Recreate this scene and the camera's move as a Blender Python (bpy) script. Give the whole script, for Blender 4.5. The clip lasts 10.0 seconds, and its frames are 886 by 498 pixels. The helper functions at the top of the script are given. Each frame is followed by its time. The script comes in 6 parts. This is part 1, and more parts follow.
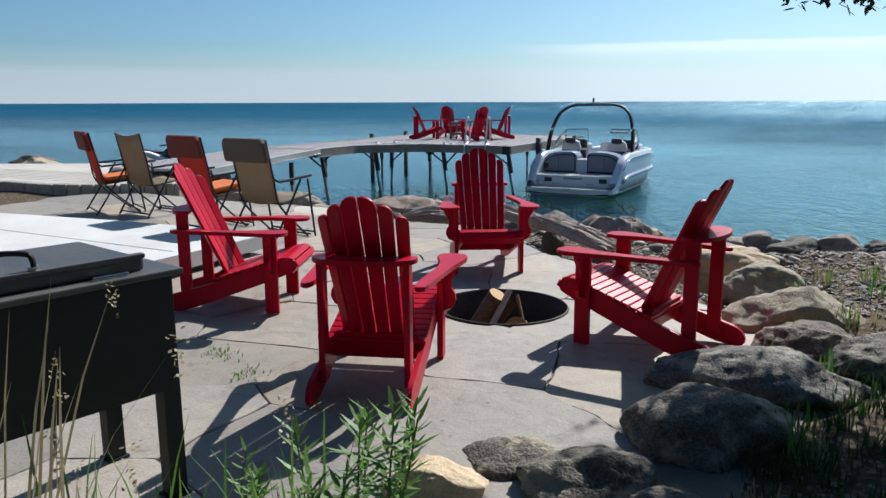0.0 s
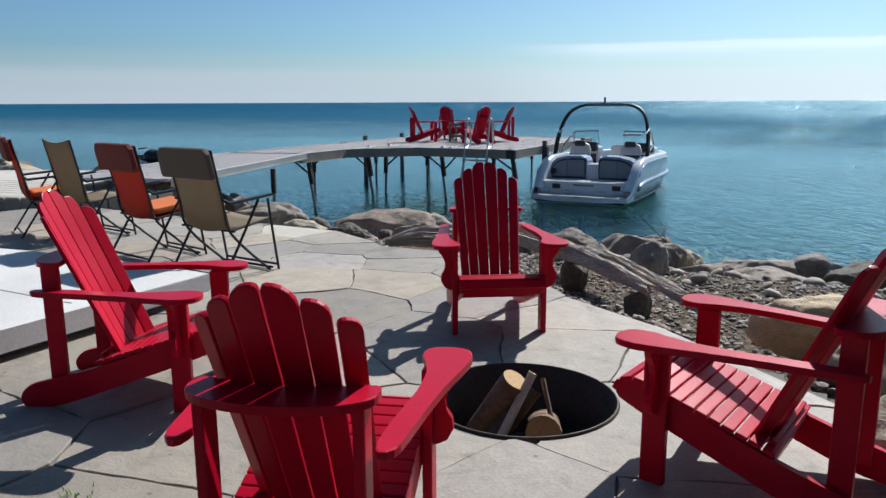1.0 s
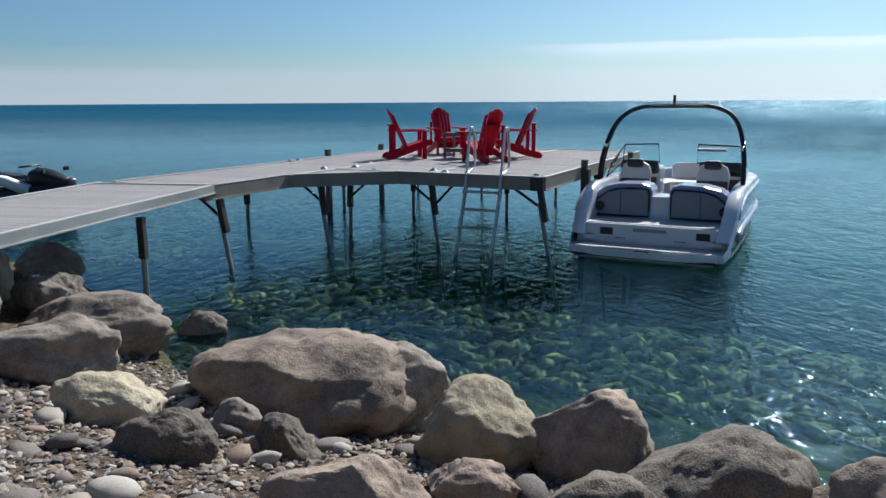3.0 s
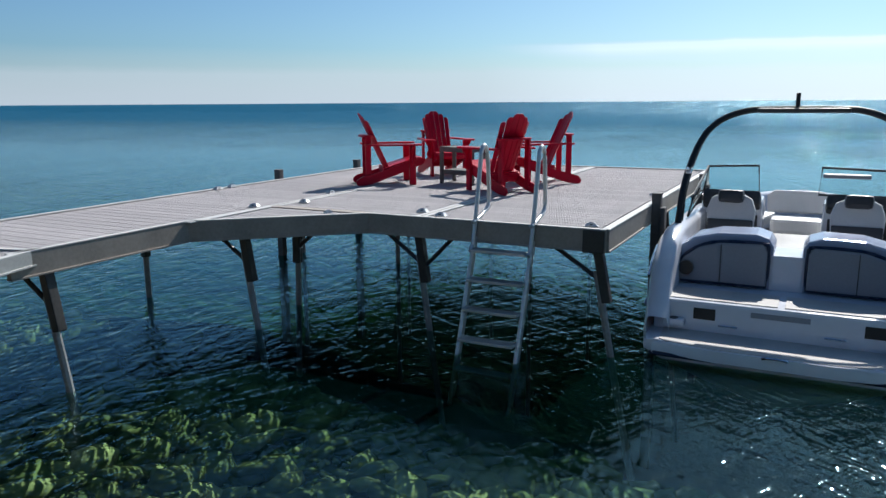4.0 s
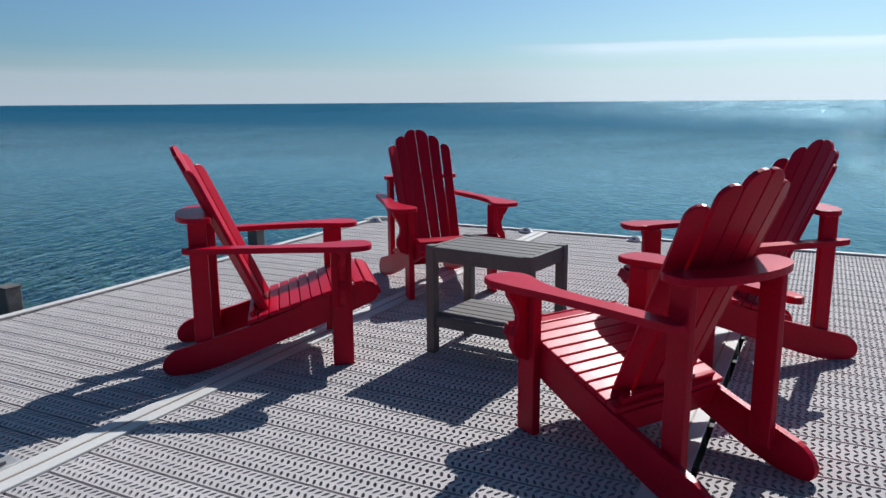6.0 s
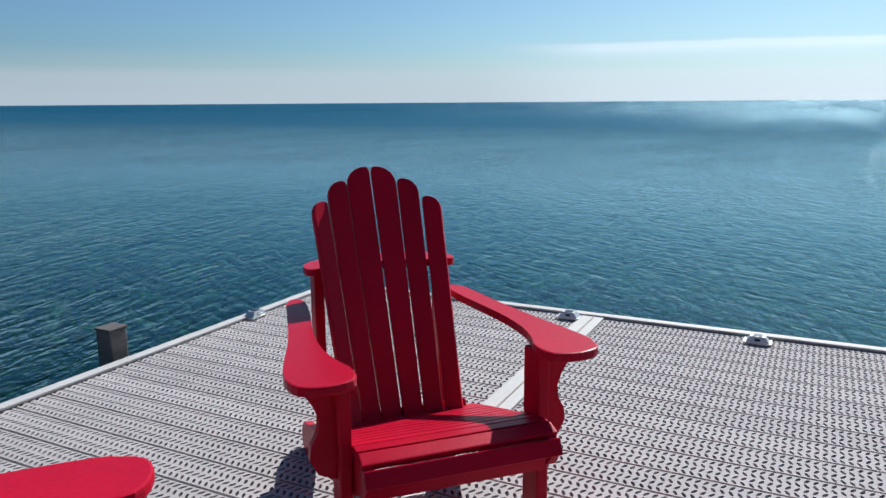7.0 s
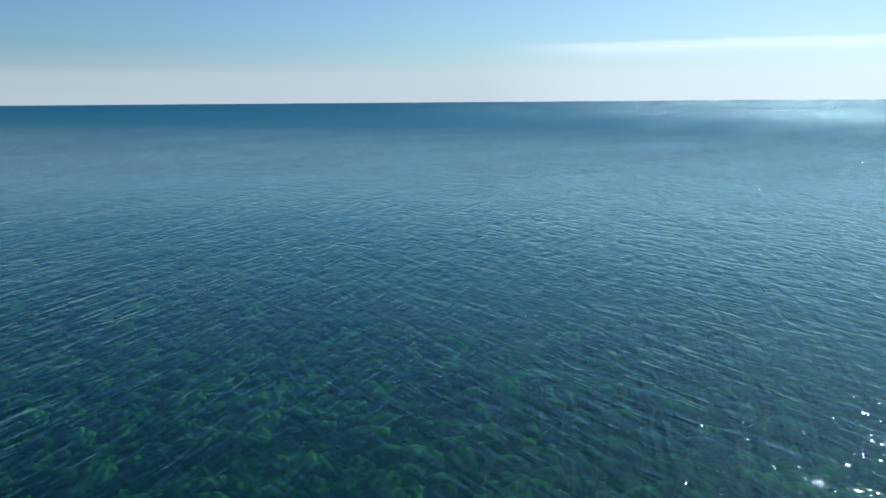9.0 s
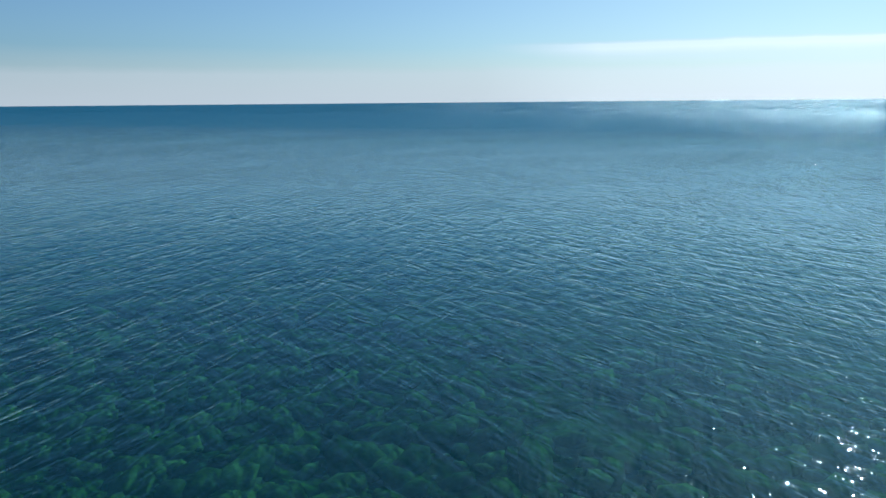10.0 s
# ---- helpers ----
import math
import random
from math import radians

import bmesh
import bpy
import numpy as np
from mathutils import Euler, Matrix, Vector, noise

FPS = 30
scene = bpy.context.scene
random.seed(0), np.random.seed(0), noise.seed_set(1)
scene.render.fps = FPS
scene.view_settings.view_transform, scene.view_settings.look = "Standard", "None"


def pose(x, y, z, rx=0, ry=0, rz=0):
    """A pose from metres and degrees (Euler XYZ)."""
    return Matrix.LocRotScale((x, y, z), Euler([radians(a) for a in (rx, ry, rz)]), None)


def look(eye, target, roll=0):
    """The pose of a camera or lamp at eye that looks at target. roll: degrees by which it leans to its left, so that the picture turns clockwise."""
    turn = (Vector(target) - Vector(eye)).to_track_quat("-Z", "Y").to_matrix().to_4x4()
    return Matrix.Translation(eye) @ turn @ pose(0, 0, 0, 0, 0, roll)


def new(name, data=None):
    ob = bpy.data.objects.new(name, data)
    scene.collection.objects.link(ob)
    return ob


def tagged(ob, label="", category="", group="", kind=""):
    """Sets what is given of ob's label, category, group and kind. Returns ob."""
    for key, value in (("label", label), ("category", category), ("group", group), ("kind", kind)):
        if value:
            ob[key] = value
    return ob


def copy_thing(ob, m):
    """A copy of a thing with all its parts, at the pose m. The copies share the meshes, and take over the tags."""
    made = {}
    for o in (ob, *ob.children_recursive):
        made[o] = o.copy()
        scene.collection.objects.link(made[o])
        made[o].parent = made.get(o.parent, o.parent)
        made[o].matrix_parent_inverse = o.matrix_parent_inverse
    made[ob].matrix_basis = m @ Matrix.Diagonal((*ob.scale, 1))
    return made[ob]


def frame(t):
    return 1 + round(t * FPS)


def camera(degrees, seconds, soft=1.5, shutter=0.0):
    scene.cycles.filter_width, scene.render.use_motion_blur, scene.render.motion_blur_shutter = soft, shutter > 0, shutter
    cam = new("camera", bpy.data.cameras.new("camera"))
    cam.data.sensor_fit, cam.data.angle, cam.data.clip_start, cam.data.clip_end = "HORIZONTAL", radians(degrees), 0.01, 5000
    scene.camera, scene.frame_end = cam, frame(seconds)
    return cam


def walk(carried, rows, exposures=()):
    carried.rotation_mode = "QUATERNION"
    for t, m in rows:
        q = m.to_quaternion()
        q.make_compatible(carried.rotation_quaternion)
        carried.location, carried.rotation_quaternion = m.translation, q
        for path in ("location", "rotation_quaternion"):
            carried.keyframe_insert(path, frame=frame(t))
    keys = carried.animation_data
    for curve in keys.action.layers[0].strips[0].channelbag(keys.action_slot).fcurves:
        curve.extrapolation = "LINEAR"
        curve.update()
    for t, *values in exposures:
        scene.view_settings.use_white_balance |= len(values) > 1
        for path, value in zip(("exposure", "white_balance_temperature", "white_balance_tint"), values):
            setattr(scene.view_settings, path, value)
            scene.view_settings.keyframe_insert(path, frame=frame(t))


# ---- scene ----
cam = camera(61.4, 10.0)
PATH = [  # seconds, eye, leaning; the view keeps one heading all along
    (0, look((2.297, -3.435, 2.324), (1.410, -1.685, 1.937), -0.2)),
    (0.5, look((1.995, -2.802, 2.32), (1.108, -1.052, 1.933), -0.22)),
    (1, look((1.582, -1.941, 2.318), (0.695, -0.191, 1.931), -0.24)),
    (1.5, look((1.054, -0.808, 2.308), (0.167, 0.942, 1.921), -0.26)),
    (2, look((0.415, 0.588, 2.305), (-0.472, 2.338, 1.919), -0.3)),
    (2.5, look((-0.245, 1.97, 2.315), (-1.132, 3.720, 1.928), -0.34)),
    (2.7, look((-0.575, 2.632, 2.32), (-1.462, 4.383, 1.933), -0.35)),
    (3.8, look((-2.737, 7.038, 2.332), (-3.624, 8.789, 1.945), -0.37)),
    (4, look((-3.15, 7.878, 2.337), (-4.037, 9.629, 1.951), -0.37)),
    (4.5, look((-4.235, 10.082, 2.349), (-5.122, 11.833, 1.963), -0.33)),
    (5, look((-5.125, 11.875, 2.354), (-6.012, 13.626, 1.968), -0.35)),
    (5.2, look((-5.42, 12.48, 2.358), (-6.307, 14.231, 1.972), -0.36)),
    (6.3, look((-6.7, 15.0, 2.386), (-7.587, 16.750, 2.000), -0.4)),
    (6.5, look((-6.926, 15.487, 2.39), (-7.813, 17.238, 2.004), -0.4)),
    (7, look((-7.535, 16.75, 2.406), (-8.422, 18.500, 2.020), -0.4)),
    (7.2, look((-7.765, 17.223, 2.414), (-8.652, 18.973, 2.028), -0.4)),
    (7.5, look((-8.098, 17.858, 2.421), (-8.985, 19.608, 2.035), -0.4)),
    (7.7, look((-8.35, 18.35, 2.416), (-9.237, 20.100, 2.030), -0.4)),
    (8, look((-8.74, 19.04, 2.405), (-9.627, 20.790, 2.018), -0.4)),
    (8.5, look((-9.4, 20.2, 2.395), (-10.287, 21.950, 2.009), -0.42)),
    (9, look((-10.11, 21.385, 2.393), (-10.997, 23.136, 2.006), -0.44)),
    (9.5, look((-10.83, 22.56, 2.392), (-11.717, 24.310, 2.006), -0.46)),
    (10, look((-11.56, 23.73, 2.392), (-12.447, 25.480, 2.006), -0.5)),
]
walk(cam, PATH, ((0, 0.4, 6000, 10), (1, 0.33, 6000, 10), (2.3, 0.26, 6000, 10), (4, 0.42, 6000, 10), (4.8, 0.52, 6000, 10), (6.4, 0.18, 6000, 10), (7.1, 0.28, 6000, 10), (7.6, 0.18, 6000, 10), (8.6, 0.33, 6000, 10), (10, 0.38, 6000, 10)))

# ---- light and sky ----
SUN_AZ, SUN_EL = 85.0, 39.5   # degrees from +x, and above the horizon
world = bpy.data.worlds.new("sky")
scene.world = world
world.use_nodes = True
wn = world.node_tree.nodes
sky = wn.new("ShaderNodeTexSky")
sky.sky_type = "NISHITA"
sky.sun_disc = False
sky.sun_elevation = radians(SUN_EL)
sky.sun_rotation = radians(90 - SUN_AZ)
sky.air_density, sky.dust_density, sky.ozone_density = 0.8, 1.1, 1.35
tint = wn.new("ShaderNodeMix")
tint.data_type, tint.blend_type = "RGBA", "MULTIPLY"
tint.inputs[0].default_value = 1.0
tint.inputs[7].default_value = (0.72, 1.0, 1.13, 1)
world.node_tree.links.new(sky.outputs[0], tint.inputs[6])
world.node_tree.links.new(tint.outputs[2], wn["Background"].inputs[0])
wn["Background"].inputs[1].default_value = 0.061
sun_data = bpy.data.lights.new("sun", "SUN")
sun_data.energy, sun_data.angle, sun_data.color = 5.0, radians(0.53), (1.0, 0.95, 0.87)
sun = new("sun", sun_data)
sd = Vector((math.cos(radians(SUN_EL)) * math.cos(radians(SUN_AZ)), math.cos(radians(SUN_EL)) * math.sin(radians(SUN_AZ)), math.sin(radians(SUN_EL))))
sun.matrix_world = look(tuple(sd * 50), (0, 0, 0))
scene.view_settings.exposure = 0.0


# ---- materials ----
def node_mat(name):
    m = bpy.data.materials.new(name)
    m.use_nodes = True
    nt = m.node_tree
    return m, nt, nt.nodes["Principled BSDF"]


def add_node(nt, kind, **inputs):
    n = nt.nodes.new(kind)
    for k, v in inputs.items():
        n.inputs[k.replace("_", " ")].default_value = v
    return n


def ramp(nt, source, stops):
    r = nt.nodes.new("ShaderNodeValToRGB")
    while len(r.color_ramp.elements) < len(stops):
        r.color_ramp.elements.new(0.5)
    for e, (p, c) in zip(r.color_ramp.elements, stops):
        e.position = p
        e.color = (*c, 1) if len(c) == 3 else c
    nt.links.new(source, r.inputs[0])
    return r.outputs[0]


def coords(nt, scale=(1, 1, 1), space="Object"):
    tc = nt.nodes.new("ShaderNodeTexCoord")
    mp = nt.nodes.new("ShaderNodeMapping")
    mp.inputs["Scale"].default_value = scale
    if space == "World":
        geo = nt.nodes.new("ShaderNodeNewGeometry")
        nt.links.new(geo.outputs["Position"], mp.inputs[0])
    else:
        nt.links.new(tc.outputs[space], mp.inputs[0])
    return mp.outputs[0]


def noise_tex(nt, vec, scale, detail=6.0, rough=0.55, distort=0.0):
    n = add_node(nt, "ShaderNodeTexNoise", Scale=scale, Detail=detail, Roughness=rough, Distortion=distort)
    nt.links.new(vec, n.inputs["Vector"])
    return n.outputs[0]


def mix_rgb(nt, fac, a, b, mode="MIX"):
    n = nt.nodes.new("ShaderNodeMix")
    n.data_type, n.blend_type = "RGBA", mode
    for sock, v in ((n.inputs[0], fac), (n.inputs[6], a), (n.inputs[7], b)):
        if isinstance(v, (int, float)):
            sock.default_value = v
        elif isinstance(v, tuple):
            sock.default_value = (*v, 1)
        else:
            nt.links.new(v, sock)
    return n.outputs[2]


def maths(nt, op, a, b=0.0, clamp=False):
    n = nt.nodes.new("ShaderNodeMath")
    n.operation, n.use_clamp = op, clamp
    for sock, v in zip(n.inputs, (a, b)):
        if isinstance(v, (int, float)):
            sock.default_value = v
        else:
            nt.links.new(v, sock)
    return n.outputs[0]


def bump(nt, bsdf, height, strength=0.3, dist=0.01):
    b = add_node(nt, "ShaderNodeBump", Strength=strength, Distance=dist)
    nt.links.new(height, b.inputs["Height"])
    nt.links.new(b.outputs[0], bsdf.inputs["Normal"])
    return b


def plain(name, colour, rough=0.5, metal=0.0, grain=60.0, amount=0.25, relief=0.1, spread=0.0, space="Object", stain=3.0):
    """A surface with grain and broad stains round one base colour."""
    m, nt, b = node_mat(name)
    v = coords(nt, space=space)
    g = noise_tex(nt, v, grain, 4)
    s = noise_tex(nt, v, stain, 5)
    lo = tuple(c * (1 - amount) for c in colour)
    hi = tuple(min(1, c * (1 + amount)) for c in colour)
    c1 = ramp(nt, s, [(0.3, lo), (0.7, hi)])
    c2 = mix_rgb(nt, 0.35, c1, ramp(nt, g, [(0.35, lo), (0.65, hi)]))
    if spread:
        oi = nt.nodes.new("ShaderNodeObjectInfo")
        k = maths(nt, "MULTIPLY_ADD", oi.outputs["Random"], spread)
        k.node.inputs[2].default_value = 1 - spread / 2
        hs = nt.nodes.new("ShaderNodeHueSaturation")
        nt.links.new(k, hs.inputs["Value"])
        nt.links.new(c2, hs.inputs["Color"])
        c2 = hs.outputs[0]
    nt.links.new(c2, b.inputs["Base Color"])
    b.inputs["Metallic"].default_value = metal
    nt.links.new(ramp(nt, s, [(0.3, (max(0.03, rough - 0.08),) * 3), (0.7, (min(1, rough + 0.08),) * 3)]), b.inputs["Roughness"])
    if relief:
        bump(nt, b, g, relief, 0.004)
    return m


RED = plain("red_paint", (0.44, 0.003, 0.024), 0.38, 0, 90, 0.16, 0.12, 0.12)
RED.node_tree.nodes["Principled BSDF"].inputs["Coat Weight"].default_value = 0.03
RED.node_tree.nodes["Principled BSDF"].inputs["Specular IOR Level"].default_value = 0.1
ALU = plain("weathered_aluminium", (0.4, 0.395, 0.38), 0.45, 0.6, 40, 0.16, 0.08)
ALU_STRIP = plain("bright_aluminium_trim", (0.5, 0.49, 0.47), 0.7, 0.0, 50, 0.1, 0.06)
FASCIA = plain("grey_dock_frame", (0.31, 0.265, 0.22), 0.65, 0.0, 30, 0.22, 0.1)
PLANK = plain("grey_resin_plank", (0.42, 0.39, 0.385), 0.85, 0, 120, 0.12, 0.15, 0.14)
LADDER = plain("bright_aluminium_tube", (0.62, 0.61, 0.59), 0.38, 0.6, 40, 0.1, 0.05)
PLANK.node_tree.nodes["Principled BSDF"].inputs["Specular IOR Level"].default_value = 0.2
DARK_STEEL = plain("dark_wet_steel", (0.05, 0.047, 0.042), 0.5, 0.3, 40, 0.35, 0.15)
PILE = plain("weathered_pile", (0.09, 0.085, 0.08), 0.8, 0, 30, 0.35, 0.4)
GREYWOOD = plain("grey_recycled_board", (0.13, 0.118, 0.11), 0.75, 0, 90, 0.3, 0.2, 0.1)
BLACK = plain("black_powder_coat", (0.012, 0.012, 0.013), 0.45, 0.2, 50, 0.3, 0.05)
GRILL_BLACK = plain("black_grill_enamel", (0.006, 0.006, 0.007), 0.6, 0.0, 25, 0.4, 0.1)
GRILL_LID = plain("charcoal_grill_lid", (0.1, 0.095, 0.09), 0.5, 0.3, 30, 0.3, 0.1)
GEL = plain("white_gelcoat", (0.68, 0.69, 0.73), 0.16, 0, 8, 0.05, 0.0)
GEL_BLUE = plain("blue_grey_gelcoat", (0.32, 0.36, 0.47), 0.2, 0, 8, 0.06, 0.0)
VINYL = plain("off_white_vinyl", (0.62, 0.6, 0.57), 0.5, 0, 60, 0.08, 0.1)
VINYL_GREY = plain("grey_vinyl", (0.25, 0.26, 0.29), 0.5, 0, 60, 0.1, 0.1)
VINYL_DARK = plain("dark_vinyl", (0.03, 0.03, 0.032), 0.45, 0, 60, 0.2, 0.1)
TEAK = plain("pale_deck_mat", (0.46, 0.43, 0.4), 0.75, 0, 80, 0.15, 0.2)
NAVY = plain("navy_trim", (0.012, 0.018, 0.045), 0.3, 0, 40, 0.2, 0.0)
SLING_TAN = plain("tan_mesh_sling", (0.3, 0.23, 0.15), 0.75, 0, 300, 0.15, 0.25)
SLING_RED = plain("rust_red_mesh_sling", (0.42, 0.04, 0.018), 0.75, 0, 300, 0.15, 0.25)
# Headrest copies of the sling cloths, darkened for their shaded rear side
SLING_SHADE = plain("shaded_tan_folded_cloth", (0.085, 0.062, 0.042), 0.8, 0, 300, 0.15, 0.25)
SLING_SHADE_RED = plain("shaded_rust_folded_cloth", (0.13, 0.014, 0.008), 0.8, 0, 300, 0.15, 0.25)
ORANGE = plain("orange_cushion", (0.62, 0.16, 0.03), 0.8, 0, 90, 0.15, 0.2)
CHROME = plain("polished_steel", (0.7, 0.7, 0.72), 0.18, 1.0, 30, 0.05, 0.0)
RUST = plain("rusty_steel_ring", (0.07, 0.055, 0.045), 0.7, 0.4, 40, 0.4, 0.4)
ASH = plain("ash_and_charcoal", (0.05, 0.047, 0.045), 0.95, 0, 25, 0.6, 0.6)
BARK = plain("grey_brown_bark", (0.1, 0.07, 0.05), 0.9, 0, 35, 0.5, 0.9)
LOG_BARK = plain("brown_firewood_bark", (0.19, 0.12, 0.075), 0.9, 0, 35, 0.5, 0.9)
MORTAR = plain("dark_joint_mortar", (0.13, 0.12, 0.105), 0.95, 0, 60, 0.3, 0.4, 0, "World")
CUTWOOD = plain("cut_firewood_end", (0.55, 0.33, 0.13), 0.8, 0, 60, 0.25, 0.3)
BIRCH = plain("pale_birch_bark", (0.55, 0.52, 0.47), 0.8, 0, 40, 0.3, 0.4)
WHITE_PAINT = plain("white_plastic", (0.75, 0.75, 0.75), 0.35, 0, 30, 0.08, 0.0)
def see_through(m, share):
    """Let part of the light pass through a thin cloth."""
    nt = m.node_tree
    b = nt.nodes["Principled BSDF"]
    tr = nt.nodes.new("ShaderNodeBsdfTranslucent")
    nt.links.new(b.inputs["Base Color"].links[0].from_socket, tr.inputs["Color"])
    mx = nt.nodes.new("ShaderNodeMixShader")
    mx.inputs[0].default_value = share
    nt.links.new(b.outputs[0], mx.inputs[1])
    nt.links.new(tr.outputs[0], mx.inputs[2])
    nt.links.new(mx.outputs[0], nt.nodes["Material Output"].inputs[0])


see_through(SLING_TAN, 0.4)
see_through(SLING_RED, 0.4)
BLACK_PLASTIC = plain("black_plastic", (0.015, 0.015, 0.017), 0.35, 0, 30, 0.3, 0.0)
CONCRETE = plain("pale_concrete", (0.6, 0.585, 0.56), 0.85, 0, 50, 0.18, 0.25, 0, "World", 1.3)
LANDING = plain("weathered_landing_slab", (0.5, 0.46, 0.4), 0.85, 0, 40, 0.2, 0.3, 0, "World", 1.1)
CURB = plain("pale_curb_stone", (0.38, 0.34, 0.28), 0.85, 0, 30, 0.25, 0.5, 0.2)


def stone_mat(name, tones, grain=30, relief=0.7, spread=0.45, lichen=0.0):
    """Boulder stone: speckle, veins and broad patches in the given tones."""
    m, nt, b = node_mat(name)
    v = coords(nt, space="World")
    big = noise_tex(nt, v, 2.2, 6, 0.6, 0.6)
    mid = noise_tex(nt, v, 9.0, 6, 0.65)
    fine = noise_tex(nt, v, grain * 3, 3)
    c = ramp(nt, big, [(0.3, tones[0]), (0.5, tones[1]), (0.68, tones[2])])
    c = mix_rgb(nt, 0.45, c, ramp(nt, mid, [(0.32, tones[0]), (0.62, tones[2])]))
    c = mix_rgb(nt, 0.1, c, ramp(nt, fine, [(0.4, (0.02, 0.02, 0.02)), (0.6, (0.75, 0.72, 0.68))]))
    if lichen:
        crust = ramp(nt, noise_tex(nt, v, 5.0, 8, 0.7, 0.6), [(0.5, (0, 0, 0)), (0.6, (lichen,) * 3)])
        c = mix_rgb(nt, crust, c, (0.36, 0.32, 0.25))
    oi = nt.nodes.new("ShaderNodeObjectInfo")
    hs = nt.nodes.new("ShaderNodeHueSaturation")
    k = maths(nt, "MULTIPLY_ADD", oi.outputs["Random"], spread)
    k.node.inputs[2].default_value = 1 - spread / 2
    nt.links.new(k, hs.inputs["Value"])
    hue = ramp(nt, maths(nt, "FRACT", maths(nt, "MULTIPLY", oi.outputs["Random"], 9.7)), [(0.0, (0.9, 0.95, 1.0)), (0.4, (1.0, 1.0, 0.97)), (0.7, (1.04, 0.98, 0.9)), (1.0, (1.06, 0.95, 0.9))])
    nt.links.new(mix_rgb(nt, 1.0, c, hue, "MULTIPLY"), hs.inputs["Color"])
    nt.links.new(hs.outputs[0], b.inputs["Base Color"])
    b.inputs["Roughness"].default_value = 0.85
    h = maths(nt, "ADD", maths(nt, "MULTIPLY", mid, 1.0), maths(nt, "MULTIPLY", fine, 0.25))
    bump(nt, b, h, min(1.0, relief), 0.03)
    return m


STONE = stone_mat("shore_boulder_stone", ((0.075, 0.058, 0.046), (0.23, 0.18, 0.145), (0.4, 0.325, 0.265)))
STONE_WET = stone_mat("dark_wet_stone", ((0.03, 0.028, 0.025), (0.085, 0.075, 0.06), (0.16, 0.14, 0.11)))
STONE_TAN = stone_mat("tan_sandstone", ((0.25, 0.19, 0.115), (0.42, 0.335, 0.21), (0.54, 0.45, 0.31)))
# Tones far below the other boulders: tree shade is put into the base colour
STONE_SHADED = stone_mat("shade_darkened_lichened_stone", ((0.012, 0.01, 0.008), (0.042, 0.034, 0.026), (0.14, 0.115, 0.088)), 30, 1.2, 0.3, 0.7)


def flag_mat():
    m, nt, b = node_mat("grey_flagstone")
    v = coords(nt, space="World")
    big = noise_tex(nt, v, 1.4, 6, 0.6, 0.8)
    mid = noise_tex(nt, v, 6.5, 7, 0.65, 0.5)
    fine = noise_tex(nt, v, 90, 3)
    c = ramp(nt, big, [(0.3, (0.34, 0.3, 0.255)), (0.55, (0.43, 0.38, 0.305)), (0.75, (0.48, 0.41, 0.3))])
    c = mix_rgb(nt, 0.4, c, ramp(nt, mid, [(0.3, (0.26, 0.235, 0.21)), (0.65, (0.52, 0.465, 0.39))]))
    c = mix_rgb(nt, 0.12, c, ramp(nt, fine, [(0.4, (0.08, 0.08, 0.08)), (0.6, (0.6, 0.58, 0.54))]))
    oi = nt.nodes.new("ShaderNodeObjectInfo")
    hs = nt.nodes.new("ShaderNodeHueSaturation")
    k = maths(nt, "MULTIPLY_ADD", oi.outputs["Random"], 0.36)
    k.node.inputs[2].default_value = 0.57
    hue = ramp(nt, maths(nt, "FRACT", maths(nt, "MULTIPLY", oi.outputs["Random"], 7.3)), [(0.0, (0.95, 0.95, 1.0)), (0.5, (1.0, 0.98, 0.96)), (1.0, (1.05, 0.98, 0.89))])
    c = mix_rgb(nt, 1.0, c, hue, "MULTIPLY")
    pits = add_node(nt, "ShaderNodeTexVoronoi", Scale=6.5)
    nt.links.new(v, pits.inputs["Vector"])
    pit = ramp(nt, maths(nt, "SUBTRACT", pits.outputs["Distance"], maths(nt, "MULTIPLY", fine, 0.1)), [(0.0, (0.3, 0.26, 0.22)), (0.03, (1, 1, 1))])
    c = mix_rgb(nt, 0.7, c, pit, "MULTIPLY")
    blot = ramp(nt, noise_tex(nt, v, 3.1, 8, 0.7, 1.0), [(0.3, (0.62, 0.6, 0.58)), (0.45, (1, 1, 1)), (0.62, (1, 1, 1)), (0.75, (1.12, 1.1, 1.06))])
    c = mix_rgb(nt, 1.0, c, blot, "MULTIPLY")
    nt.links.new(k, hs.inputs["Value"])
    nt.links.new(c, hs.inputs["Color"])
    nt.links.new(hs.outputs[0], b.inputs["Base Color"])
    b.inputs["Roughness"].default_value = 0.72
    bump(nt, b, maths(nt, "ADD", mid, maths(nt, "MULTIPLY", fine, 0.2)), 0.5, 0.015)
    return m


FLAG = flag_mat()
FLAG_PALE = plain("pale_flagstone", (0.5, 0.455, 0.375), 0.75, 0, 60, 0.2, 0.3, 0, "World", 2.0)


def pebble_mat():
    m, nt, b = node_mat("mixed_pebbles")
    geo = nt.nodes.new("ShaderNodeNewGeometry")
    c = ramp(nt, geo.outputs["Random Per Island"], [(0.0, (0.035, 0.028, 0.024)), (0.3, (0.1, 0.078, 0.064)), (0.5, (0.21, 0.165, 0.135)), (0.65, (0.27, 0.155, 0.09)), (0.85, (0.42, 0.36, 0.28)), (1.0, (0.52, 0.48, 0.43))])
    v = coords(nt, space="World")
    f = noise_tex(nt, v, 120, 3)
    nt.links.new(mix_rgb(nt, 0.3, c, ramp(nt, f, [(0.3, (0.06, 0.055, 0.05)), (0.7, (0.5, 0.46, 0.42))])), b.inputs["Base Color"])
    b.inputs["Roughness"].default_value = 0.8
    return m


PEBBLE = pebble_mat()


